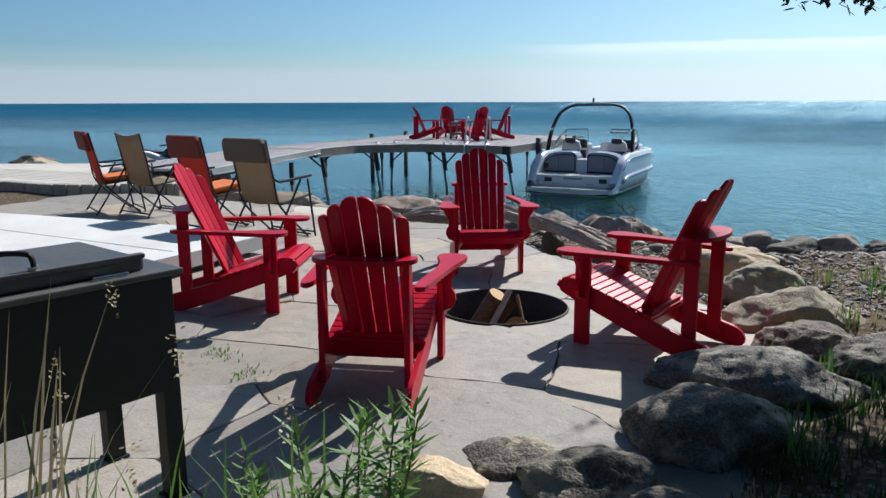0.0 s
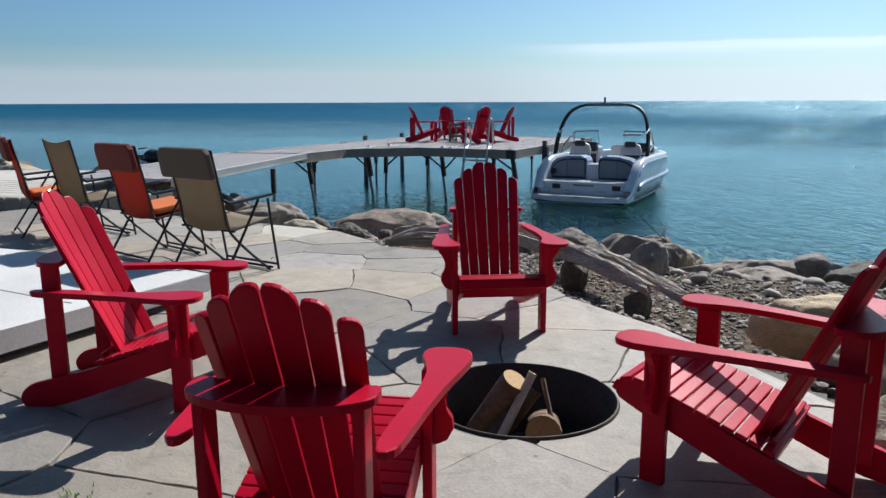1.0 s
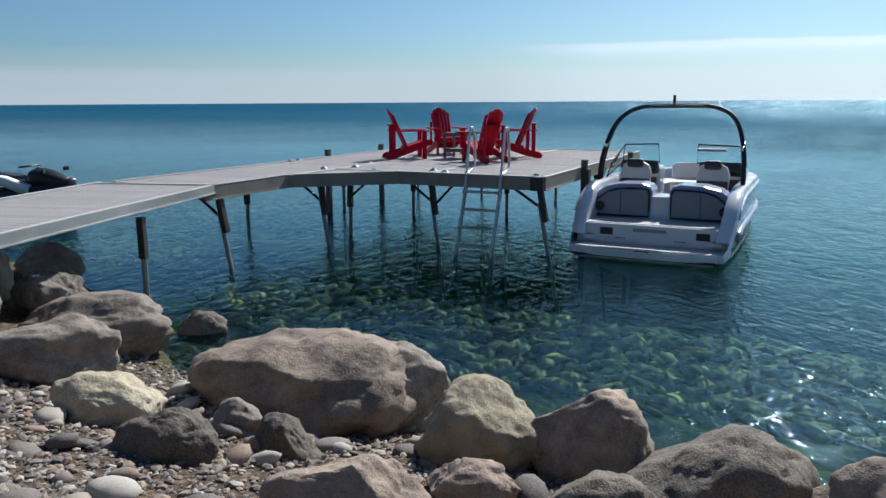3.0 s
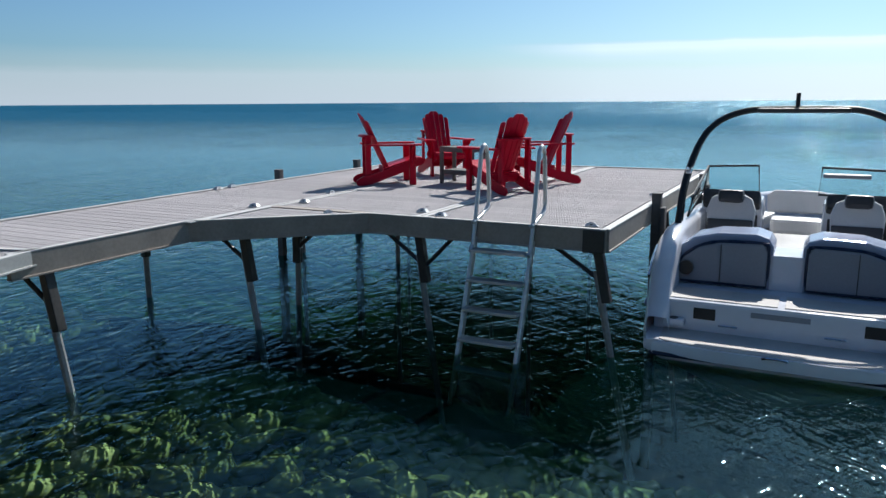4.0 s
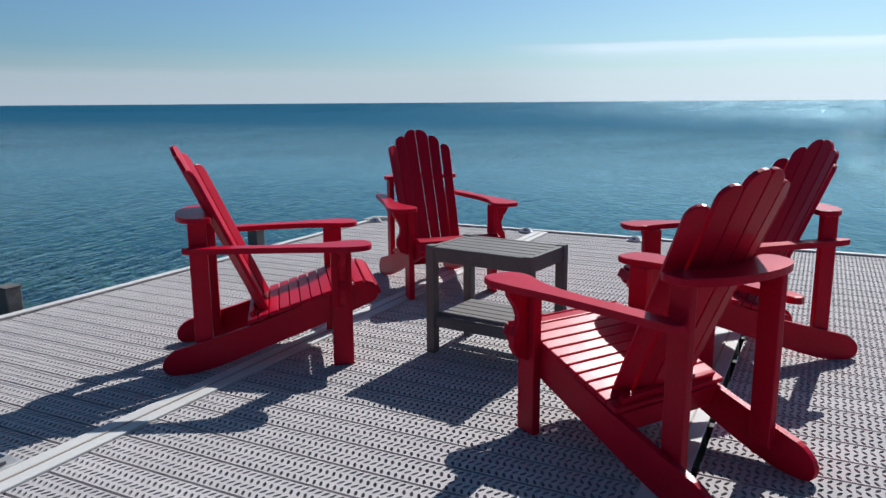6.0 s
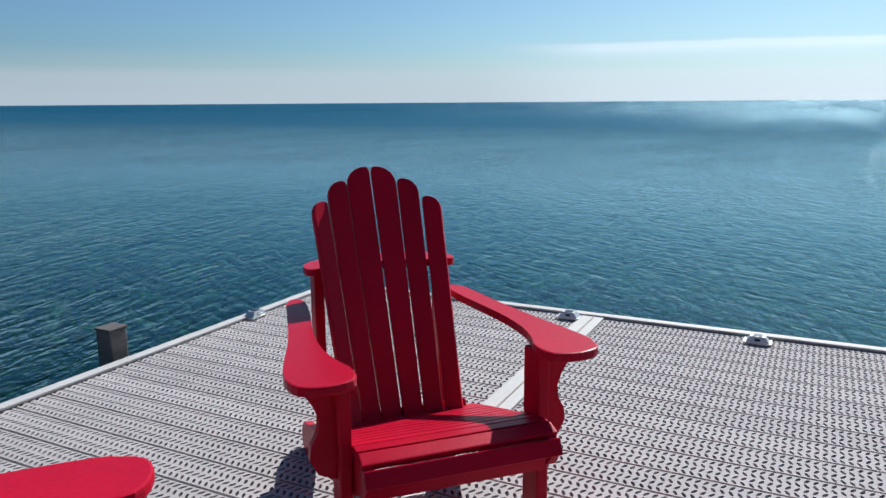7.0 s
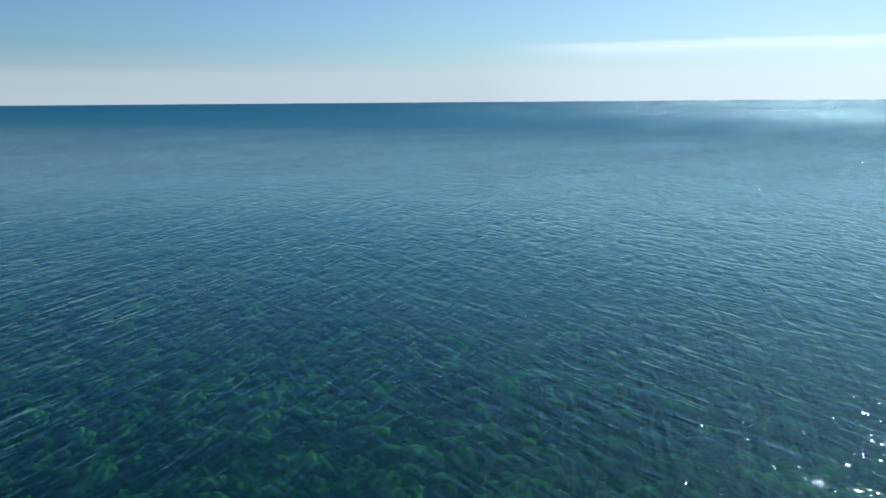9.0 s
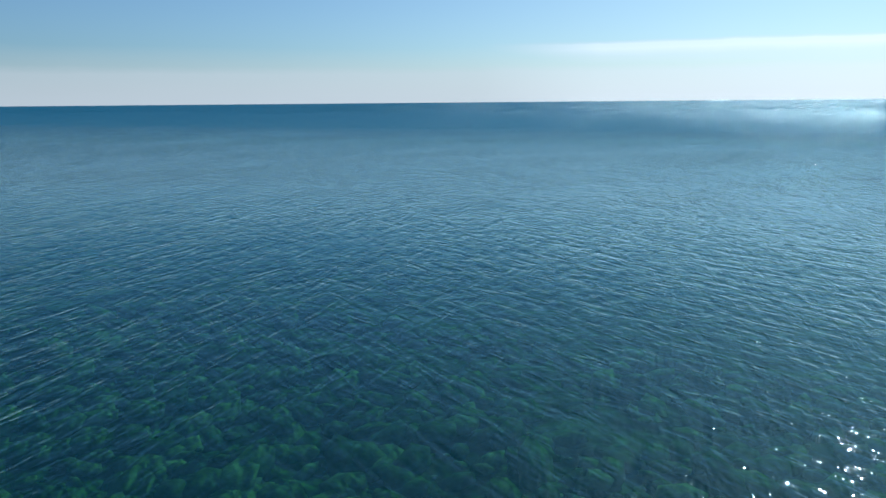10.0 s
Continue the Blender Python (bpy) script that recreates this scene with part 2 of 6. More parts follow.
def bed_stone_mat():
    m, nt, b = node_mat("algae_covered_stones")
    geo = nt.nodes.new("ShaderNodeNewGeometry")
    c = ramp(nt, geo.outputs["Random Per Island"], [(0.0, (0.1, 0.13, 0.05)), (0.4, (0.2, 0.23, 0.08)), (0.75, (0.34, 0.33, 0.12)), (1.0, (0.5, 0.48, 0.22))])
    f = noise_tex(nt, coords(nt, space="World"), 6, 6, 0.65)
    nt.links.new(mix_rgb(nt, 1.0, c, ramp(nt, f, [(0.3, (0.3, 0.34, 0.25)), (0.65, (1, 1, 1))]), "MULTIPLY"), b.inputs["Base Color"])
    b.inputs["Roughness"].default_value = 0.9
    return m


BED_STONE = bed_stone_mat()


def drift_mat():
    m, nt, b = node_mat("silvered_driftwood")
    v = coords(nt, (1.2, 16, 16))
    g = noise_tex(nt, v, 3.0, 7, 0.65, 0.4)
    s = noise_tex(nt, coords(nt, (1, 1, 1)), 3.0, 5)
    c = ramp(nt, g, [(0.26, (0.09, 0.066, 0.048)), (0.38, (0.4, 0.32, 0.25)), (0.6, (0.7, 0.62, 0.53))])
    c = mix_rgb(nt, 0.35, c, ramp(nt, s, [(0.3, (0.2, 0.15, 0.11)), (0.7, (0.6, 0.53, 0.45))]))
    nt.links.new(c, b.inputs["Base Color"])
    b.inputs["Roughness"].default_value = 0.85
    bump(nt, b, g, 0.9, 0.02)
    return m


DRIFT = drift_mat()


def ground_mat():
    """Soil and gravel on land, weedy stones and pale sand under the water."""
    m, nt, b = node_mat("shore_ground")
    v = coords(nt, space="World")
    sep = nt.nodes.new("ShaderNodeSeparateXYZ")
    nt.links.new(v, sep.inputs[0])
    n1 = noise_tex(nt, v, 1.1, 7, 0.6, 0.4)
    n2 = noise_tex(nt, v, 14.0, 5, 0.6)
    vor = add_node(nt, "ShaderNodeTexVoronoi", Scale=1.5)
    nt.links.new(v, vor.inputs["Vector"])
    grit = add_node(nt, "ShaderNodeTexVoronoi", Scale=42.0)
    nt.links.new(v, grit.inputs["Vector"])
    land = ramp(nt, n2, [(0.3, (0.03, 0.023, 0.016)), (0.55, (0.085, 0.064, 0.046)), (0.72, (0.19, 0.15, 0.115))])
    land = mix_rgb(nt, 0.55, land, ramp(nt, grit.outputs["Color"], [(0.0, (0.022, 0.018, 0.015)), (0.6, (0.13, 0.098, 0.07)), (1.0, (0.4, 0.33, 0.25))]))
    bed = ramp(nt, n1, [(0.38, (0.02, 0.04, 0.015)), (0.49, (0.11, 0.16, 0.055)), (0.6, (0.26, 0.32, 0.12)), (0.72, (0.38, 0.42, 0.2))])
    cells = ramp(nt, vor.outputs["Distance"], [(0.1, (1, 1, 1)), (0.55, (0.3, 0.34, 0.27))])
    bed = mix_rgb(nt, 0.75, bed, cells, "MULTIPLY")
    # dark band on the silt beyond the first stones: weed plus painted dock shade
    shade_belt = nt.nodes.new("ShaderNodeMapRange")
    shade_belt.interpolation_type = "SMOOTHSTEP"
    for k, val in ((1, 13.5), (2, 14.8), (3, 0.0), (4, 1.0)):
        shade_belt.inputs[k].default_value = val
    nt.links.new(maths(nt, "ADD", sep.outputs["Y"], maths(nt, "MULTIPLY", n1, 1.5)), shade_belt.inputs[0])
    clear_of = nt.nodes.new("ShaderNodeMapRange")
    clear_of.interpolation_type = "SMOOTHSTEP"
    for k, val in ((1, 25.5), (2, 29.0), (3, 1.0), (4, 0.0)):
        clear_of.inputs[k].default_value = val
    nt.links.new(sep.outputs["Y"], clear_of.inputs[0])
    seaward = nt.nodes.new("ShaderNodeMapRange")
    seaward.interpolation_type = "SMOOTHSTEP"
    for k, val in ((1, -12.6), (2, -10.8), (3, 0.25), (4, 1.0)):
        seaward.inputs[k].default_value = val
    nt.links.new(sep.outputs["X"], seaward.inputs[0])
    # weed masks where the near-black colour stands in for under-dock shade
    weed = maths(nt, "MULTIPLY", maths(nt, "MULTIPLY", shade_belt.outputs[0], clear_of.outputs[0]), seaward.outputs[0])
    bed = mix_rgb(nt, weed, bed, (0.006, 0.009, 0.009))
    wet = maths(nt, "MULTIPLY_ADD", sep.outputs["Z"], -3.0, True)
    wet.node.inputs[2].default_value = 0.4
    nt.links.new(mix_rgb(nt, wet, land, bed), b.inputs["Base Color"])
    b.inputs["Roughness"].default_value = 0.9
    b.inputs["Specular IOR Level"].default_value = 0.03
    bump(nt, b, n2, 0.6, 0.03)
    return m


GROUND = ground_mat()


def water_mat():
    """Lake water: clear and green over the shallows, dense blue-green further out; gloss by Fresnel over wind ripples."""
    m = bpy.data.materials.new("lake_water")
    m.use_nodes = True
    nt = m.node_tree
    nt.nodes.remove(nt.nodes["Principled BSDF"])
    out = nt.nodes["Material Output"]
    v = coords(nt, space="World")
    sep = nt.nodes.new("ShaderNodeSeparateXYZ")
    nt.links.new(v, sep.inputs[0])

    def wave(scale, rot, stretch, detail=3.0):
        turn = nt.nodes.new("ShaderNodeMapping")
        turn.inputs["Rotation"].default_value = (0, 0, radians(rot))
        nt.links.new(v, turn.inputs[0])
        mp = nt.nodes.new("ShaderNodeMapping")
        mp.inputs["Scale"].default_value = (scale, scale * stretch, scale)
        nt.links.new(turn.outputs[0], mp.inputs[0])
        return noise_tex(nt, mp.outputs[0], 1.0, detail, 0.58, 0.3)

    def crest(src):
        """Sharpen a soft swell into narrow crests."""
        return maths(nt, "MULTIPLY", maths(nt, "ABSOLUTE", maths(nt, "SUBTRACT", src, 0.5)), -2.0)

    def smooth_y(y0, y1, v0, v1):
        r = nt.nodes.new("ShaderNodeMapRange")
        r.interpolation_type = "SMOOTHSTEP"
        for k, val in ((1, y0), (2, y1), (3, v0), (4, v1)):
            r.inputs[k].default_value = val
        nt.links.new(sep.outputs["Y"], r.inputs[0])
        return r.outputs[0]

    # two crossing trains of short waves run obliquely out from the shore, over a slow swell
    h = maths(nt, "MULTIPLY", crest(wave(1.0, -101, 3.8)), 0.6)
    h = maths(nt, "ADD", h, maths(nt, "MULTIPLY", crest(wave(1.15, -148, 3.4)), 0.48))
    near = maths(nt, "MULTIPLY", crest(wave(1.3, -58, 4.2)), smooth_y(17.0, 25.0, 0.34, 0.06))
    h = maths(nt, "ADD", h, near)
    h = maths(nt, "ADD", h, maths(nt, "MULTIPLY", wave(8.0, -128, 2.4), 0.035))
    h = maths(nt, "ADD", h, maths(nt, "MULTIPLY", wave(0.22, -118, 2.5), 1.0))
    gusts = ramp(nt, wave(0.09, -60, 2.0, 2.0), [(0.3, (0.65,) * 3), (0.7, (1.2,) * 3)])
    bp = add_node(nt, "ShaderNodeBump", Strength=1.0)
    nt.links.new(h, bp.inputs["Height"])
    reach = maths(nt, "MULTIPLY", smooth_y(16.5, 23.0, 0.029, 0.042), smooth_y(30.0, 50.0, 1.0, 3.2))
    # livelier outside the dock's lee
    def over_x(x0, x1, v0, v1):
        r = nt.nodes.new("ShaderNodeMapRange")
        r.interpolation_type = "SMOOTHSTEP"
        for k, val in ((1, x0), (2, x1), (3, v0), (4, v1)):
            r.inputs[k].default_value = val
        nt.links.new(sep.outputs["X"], r.inputs[0])
        return r.outputs[0]

    west = maths(nt, "MULTIPLY", over_x(-13.0, -10.8, 0.6, 0.0), smooth_y(20.0, 25.0, 1.0, 0.0))
    lee = maths(nt, "ADD", west, over_x(-5.5, -1.5, 1.0, 1.75))
    nt.links.new(maths(nt, "MULTIPLY", maths(nt, "MULTIPLY", reach, gusts), lee), bp.inputs["Distance"])
    # the open lake is rougher: its waves turn their shoreward faces to the beach
    turn = nt.nodes.new("ShaderNodeMapping")
    turn.inputs["Rotation"].default_value = (0, 0, radians(-88))
    nt.links.new(v, turn.inputs[0])
    mp = nt.nodes.new("ShaderNodeMapping")
    mp.inputs["Scale"].default_value = (0.022, 1.3, 1.0)
    nt.links.new(turn.outputs[0], mp.inputs[0])
    facet = add_node(nt, "ShaderNodeTexNoise", Scale=1.0, Detail=0.0)
    nt.links.new(mp.outputs[0], facet.inputs["Vector"])

    def vec(op, a, b):
        n = nt.nodes.new("ShaderNodeVectorMath")
        n.operation = op
        for sock, val in zip(n.inputs, (a, b)):
            if isinstance(val, tuple):
                sock.default_value = val
            else:
                nt.links.new(val, sock)
        return n.outputs[0]

    def scaled(a, k):
        n = nt.nodes.new("ShaderNodeVectorMath")
        n.operation = "SCALE"
        nt.links.new(a, n.inputs[0])
        nt.links.new(k, n.inputs[3])
        return n.outputs[0]

    chop = scaled(vec("MULTIPLY", vec("SUBTRACT", facet.outputs[1], (0.5, 0.5, 0.5)), (2.2, 1.7, 0.0)), smooth_y(140.0, 240.0, 0.0, 1.0))
    faces = nt.nodes.new("ShaderNodeCombineXYZ")
    nt.links.new(smooth_y(45.0, 130.0, 0.0, 0.02), faces.inputs[0])
    nt.links.new(maths(nt, "ADD", smooth_y(45.0, 130.0, 0.0, -0.13), smooth_y(120.0, 230.0, 0.0, -0.1)), faces.inputs[1])
    faces.inputs[2].default_value = 1.0
    lean = vec("NORMALIZE", vec("ADD", chop, faces.outputs[0]), (0, 0, 0))
    nt.links.new(lean, bp.inputs["Normal"])
    gloss = nt.nodes.new("ShaderNodeBsdfGlossy")
    nt.links.new(smooth_y(30.0, 160.0, 0.05, 0.2), gloss.inputs["Roughness"])
    gloss.inputs["Color"].default_value = (0.57, 0.85, 0.95, 1)
    nt.links.new(bp.outputs[0], gloss.inputs["Normal"])
    fres = add_node(nt, "ShaderNodeFresnel", IOR=1.333)
    nt.links.new(bp.outputs[0], fres.inputs["Normal"])
    clear = nt.nodes.new("ShaderNodeBsdfTransparent")
    depth = smooth_y(10.5, 18.0, 0.0, 1.0)
    nt.links.new(mix_rgb(nt, depth, (0.74, 0.91, 0.81), (0.3, 0.72, 0.5)), clear.inputs["Color"])
    deep = nt.nodes.new("ShaderNodeBsdfDiffuse")
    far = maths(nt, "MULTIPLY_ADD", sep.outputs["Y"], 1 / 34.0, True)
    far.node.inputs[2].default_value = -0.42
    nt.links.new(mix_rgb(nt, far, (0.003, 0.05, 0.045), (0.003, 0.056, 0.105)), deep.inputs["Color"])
    body = nt.nodes.new("ShaderNodeMixShader")
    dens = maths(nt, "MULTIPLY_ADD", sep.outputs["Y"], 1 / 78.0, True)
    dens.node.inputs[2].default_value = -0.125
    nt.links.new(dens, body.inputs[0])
    nt.links.new(clear.outputs[0], body.inputs[1])
    nt.links.new(deep.outputs[0], body.inputs[2])
    mix = nt.nodes.new("ShaderNodeMixShader")
    # mirroring of the low sky is dimmed far out, for wind-roughened water
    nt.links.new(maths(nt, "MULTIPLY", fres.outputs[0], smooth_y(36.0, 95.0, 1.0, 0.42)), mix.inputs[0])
    nt.links.new(body.outputs[0], mix.inputs[1])
    nt.links.new(gloss.outputs[0], mix.inputs[2])
    nt.links.new(mix.outputs[0], out.inputs[0])
    return m


WATER = water_mat()


def leaf_mat(name, a, b_):
    m, nt, b = node_mat(name)
    geo = nt.nodes.new("ShaderNodeNewGeometry")
    c = ramp(nt, geo.outputs["Random Per Island"], [(0.0, a), (1.0, b_)])
    nt.links.new(c, b.inputs["Base Color"])
    b.inputs["Roughness"].default_value = 0.55
    tr = nt.nodes.new("ShaderNodeBsdfTranslucent")
    nt.links.new(c, tr.inputs["Color"])
    mx = nt.nodes.new("ShaderNodeMixShader")
    mx.inputs[0].default_value = 0.35
    nt.links.new(b.outputs[0], mx.inputs[1])
    nt.links.new(tr.outputs[0], mx.inputs[2])
    nt.links.new(mx.outputs[0], nt.nodes["Material Output"].inputs[0])
    return m


LEAF = leaf_mat("green_leaf", (0.07, 0.16, 0.025), (0.15, 0.27, 0.045))
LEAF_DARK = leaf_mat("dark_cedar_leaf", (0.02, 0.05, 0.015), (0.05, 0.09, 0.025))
STRAW = leaf_mat("dry_grass", (0.25, 0.2, 0.1), (0.36, 0.31, 0.19))


def glass_mat():
    m, nt, b = node_mat("clear_windscreen_glass")
    b.inputs["Base Color"].default_value = (0.85, 0.92, 0.93, 1)
    b.inputs["Roughness"].default_value = 0.02
    b.inputs["Transmission Weight"].default_value = 1.0
    b.inputs["IOR"].default_value = 1.1
    return m


GLASS = glass_mat()


def cloud_mat():
    """Thin bright haze with ragged edges, on the far backdrop sheet."""
    m = bpy.data.materials.new("far_cloud_haze")
    m.use_nodes = True
    nt = m.node_tree
    nt.nodes.remove(nt.nodes["Principled BSDF"])
    em = add_node(nt, "ShaderNodeEmission", Strength=0.6)
    em.inputs["Color"].default_value = (0.83, 0.93, 1.0, 1)
    tr = nt.nodes.new("ShaderNodeBsdfTransparent")
    mx = nt.nodes.new("ShaderNodeMixShader")
    tc = nt.nodes.new("ShaderNodeTexCoord")
    sep = nt.nodes.new("ShaderNodeSeparateXYZ")
    nt.links.new(tc.outputs["UV"], sep.inputs[0])
    mp = nt.nodes.new("ShaderNodeMapping")
    mp.inputs["Scale"].default_value = (26, 2.4, 1)
    nt.links.new(tc.outputs["UV"], mp.inputs[0])
    n = noise_tex(nt, mp.outputs[0], 1.0, 6, 0.6, 0.3)
    slow = nt.nodes.new("ShaderNodeMapping")
    slow.inputs["Scale"].default_value = (30, 5, 1)
    nt.links.new(tc.outputs["UV"], slow.inputs[0])
    ragged = maths(nt, "MULTIPLY_ADD", noise_tex(nt, slow.outputs[0], 1.0, 4, 0.55), 0.07)
    nt.links.new(sep.outputs["Y"], ragged.node.inputs[2])
    low = ramp(nt, ragged, [(0.0, (0.95,) * 3), (0.2, (0.82,) * 3), (0.38, (0.66,) * 3), (0.44, (0.3,) * 3), (0.6, (0.0,) * 3)])
    right = ramp(nt, sep.outputs["X"], [(0.505, (0,) * 3), (0.55, (0.8,) * 3), (0.9, (1.0,) * 3)])
    edge = maths(nt, "MULTIPLY_ADD", n, 0.06)
    nt.links.new(sep.outputs["Y"], edge.node.inputs[2])
    streak = ramp(nt, edge, [(0.42, (0.35,) * 3), (0.5, (0.5,) * 3), (0.56, (0.85,) * 3), (0.6, (0.8,) * 3), (0.63, (0.0,) * 3)])
    band = maths(nt, "MULTIPLY", streak, right)
    fac = maths(nt, "MAXIMUM", low, band, True)
    lit = maths(nt, "MULTIPLY_ADD", band, 0.3)
    side = ramp(nt, sep.outputs["X"], [(0.3, (0.5,) * 3), (0.5, (0.58,) * 3), (0.66, (0.7,) * 3)])
    nt.links.new(side, lit.node.inputs[2])
    nt.links.new(lit, em.inputs["Strength"])
    nt.links.new(fac, mx.inputs[0])
    nt.links.new(tr.outputs[0], mx.inputs[1])
    nt.links.new(em.outputs[0], mx.inputs[2])
    nt.links.new(mx.outputs[0], nt.nodes["Material Output"].inputs[0])
    return m


CLOUD = cloud_mat()


# ---- building helpers ----
def finish(name, bm, material, parent=None, label="", smooth=False):
    me = bpy.data.meshes.new(name)
    bmesh.ops.recalc_face_normals(bm, faces=bm.faces)
    bm.to_mesh(me)
    bm.free()
    if smooth:
        for p in me.polygons:
            p.use_smooth = True
    me.materials.append(material)
    ob = new(name, me)
    if parent is not None:
        ob.parent = parent
    if label:
        tagged(ob, label)
    return ob


def part(name, bm, material, parent, label="", smooth=False):
    return finish(name, bm, material, parent, label, smooth)


def thing(name, m, label, category, group="", kind=""):
    e = new(name)
    e.empty_display_size = 0.2
    e.matrix_world = m
    return tagged(e, label, category, group, kind)


def box(bm, size, at=(0, 0, 0), turn=(0, 0, 0), bevel=0.0):
    m = pose(*at, *turn) @ Matrix.Diagonal((*size, 1))
    g = bmesh.ops.create_cube(bm, size=1.0, matrix=m)
    if bevel:
        edges = list({e for v in g["verts"] for e in v.link_edges})
        bmesh.ops.bevel(bm, geom=edges, offset=bevel, segments=2, profile=0.6, affect="EDGES")
    return bm


def boxed(size, at=(0, 0, 0), turn=(0, 0, 0), bevel=0.004):
    return box(bmesh.new(), size, at, turn, bevel)


def slab(bm, outline, z0, z1, m=None, bevel=0.0):
    """A flat outline in x and y made solid between two heights, then moved by m."""
    m = m or Matrix()
    lo = [bm.verts.new(m @ Vector((x, y, z0))) for x, y in outline]
    hi = [bm.verts.new(m @ Vector((x, y, z1))) for x, y in outline]
    n = len(outline)
    top, bottom = bm.faces.new(hi), bm.faces.new(lo[::-1])
    for i in range(n):
        bm.faces.new((lo[i], lo[(i + 1) % n], hi[(i + 1) % n], hi[i]))
    if bevel:
        bmesh.ops.bevel(bm, geom=list(top.edges) + list(bottom.edges), offset=bevel, segments=2, profile=0.6, affect="EDGES")
    return bm


def tube(bm, points, radius, segs=8, closed=False, squash=1.0):
    pts = [Vector(p) for p in points]
    rings = []
    n = len(pts)
    for i, p in enumerate(pts):
        a = pts[i - 1] if (i or closed) else p
        b = pts[(i + 1) % n] if (i < n - 1 or closed) else p
        d = (b - a).normalized()
        ref = Vector((0, 0, 1)) if abs(d.z) < 0.95 else Vector((1, 0, 0))
        u = d.cross(ref).normalized()
        w = u.cross(d).normalized()
        r = radius[i] if isinstance(radius, (list, tuple)) else radius
        rings.append([bm.verts.new(p + (u * math.cos(2 * math.pi * k / segs) + w * squash * math.sin(2 * math.pi * k / segs)) * r) for k in range(segs)])
    for i in range(n if closed else n - 1):
        r0, r1 = rings[i], rings[(i + 1) % n]
        for k in range(segs):
            bm.faces.new((r0[k], r0[(k + 1) % segs], r1[(k + 1) % segs], r1[k]))
    if not closed:
        bm.faces.new(rings[0][::-1])
        bm.faces.new(rings[-1])
    return bm


def tubed(points, radius, segs=8, squash=1.0):
    return tube(bmesh.new(), points, radius, segs, False, squash)


def arc(points, n=6):
    """A smooth line through the points."""
    pts = [Vector(p) for p in points]
    out = []
    for i in range(len(pts) - 1):
        p0, p1, p2, p3 = pts[max(i - 1, 0)], pts[i], pts[i + 1], pts[min(i + 2, len(pts) - 1)]
        for k in range(n):
            t = k / n
            out.append(0.5 * (2 * p1 + (p2 - p0) * t + (2 * p0 - 5 * p1 + 4 * p2 - p3) * t * t + (3 * p1 - p0 - 3 * p2 + p3) * t ** 3))
    return out + [pts[-1]]


# ---- ground, lake and sky ----
PROFILE_Y = (-60, -6, -2, 4.2, 5.5, 7.0, 8.3, 10, 12.2, 14, 16.5, 22, 45, 200, 6000)
PROFILE_Z = (1.6, 1.0, 0.888, 0.88, 0.68, 0.30, 0.0, -0.28, -0.4, -1.0, -2.1, -2.5, -4.5, -9, -9)
PIT = (0.38, 1.26, 0.45)


def patio_edge(x):
    """How far the stones reach towards the lake."""
    return float(np.interp(x, (-7.5, -4.9, -3.41, -2.45, -2.35, -1.71, -1.24, -0.67, 0.0, 0.6, 1.0, 1.5, 2.2), (5.0, 4.82, 4.93, 4.66, 4.3, 4.42, 4.37, 3.96, 3.22, 2.93, 2.53, 2.3, 1.6)))


def ground_height(x, y):
    shift = max(0.0, min(2.2, (-6 - x) * 0.5))
    z = float(np.interp(y - shift, PROFILE_Y, PROFILE_Z))
    if abs(x) < 60 and abs(y) < 60:
        z += 0.05 * noise.noise((x * 0.9, y * 0.9, 3.0)) * (0.2 if y < 4 and x < 1.8 else 1.0)
        if z < -0.5:
            z += 0.3 * noise.noise((x * 0.45, y * 0.45, 9.0))
    if -8 < x < 2.2 and y < 9:
        past = min(1.0, max(0.0, (y - patio_edge(x) - 0.04) / 0.4))
        if past > 0:
            z = min(z, 0.87 - past * (0.34 if x > -2.6 else 0.07))
    if x > 2.0 and y < 5:
        z += 0.09 * min(1.0, (x - 2.0) / 1.5)
    if math.hypot(x - PIT[0], y - PIT[1]) < PIT[2] + 0.22:
        z = 0.48
    return z


def axis_steps(lo, hi, fine):
    far = (12, 25, 60, 150, 400, 1000, 2400, 4600)
    return [lo - f for f in far[::-1]] + list(np.arange(lo, hi + fine / 2, fine)) + [hi + f for f in far]


def sheet(name, xs, ys, height, material):
    verts = [(x, y, height(x, y)) for y in ys for x in xs]
    n = len(xs)
    faces = [(j * n + i, j * n + i + 1, (j + 1) * n + i + 1, (j + 1) * n + i) for j in range(len(ys) - 1) for i in range(n - 1)]
    me = bpy.data.meshes.new(name)
    me.from_pydata(verts, [], faces)
    for p in me.polygons:
        p.use_smooth = True
    me.materials.append(material)
    return new(name, me)


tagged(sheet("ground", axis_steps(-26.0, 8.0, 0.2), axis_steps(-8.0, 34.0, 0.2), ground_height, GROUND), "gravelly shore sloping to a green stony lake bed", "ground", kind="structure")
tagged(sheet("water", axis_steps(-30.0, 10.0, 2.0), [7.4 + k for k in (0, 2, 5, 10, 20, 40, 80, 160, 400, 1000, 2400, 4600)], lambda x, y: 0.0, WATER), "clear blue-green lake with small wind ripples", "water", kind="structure")


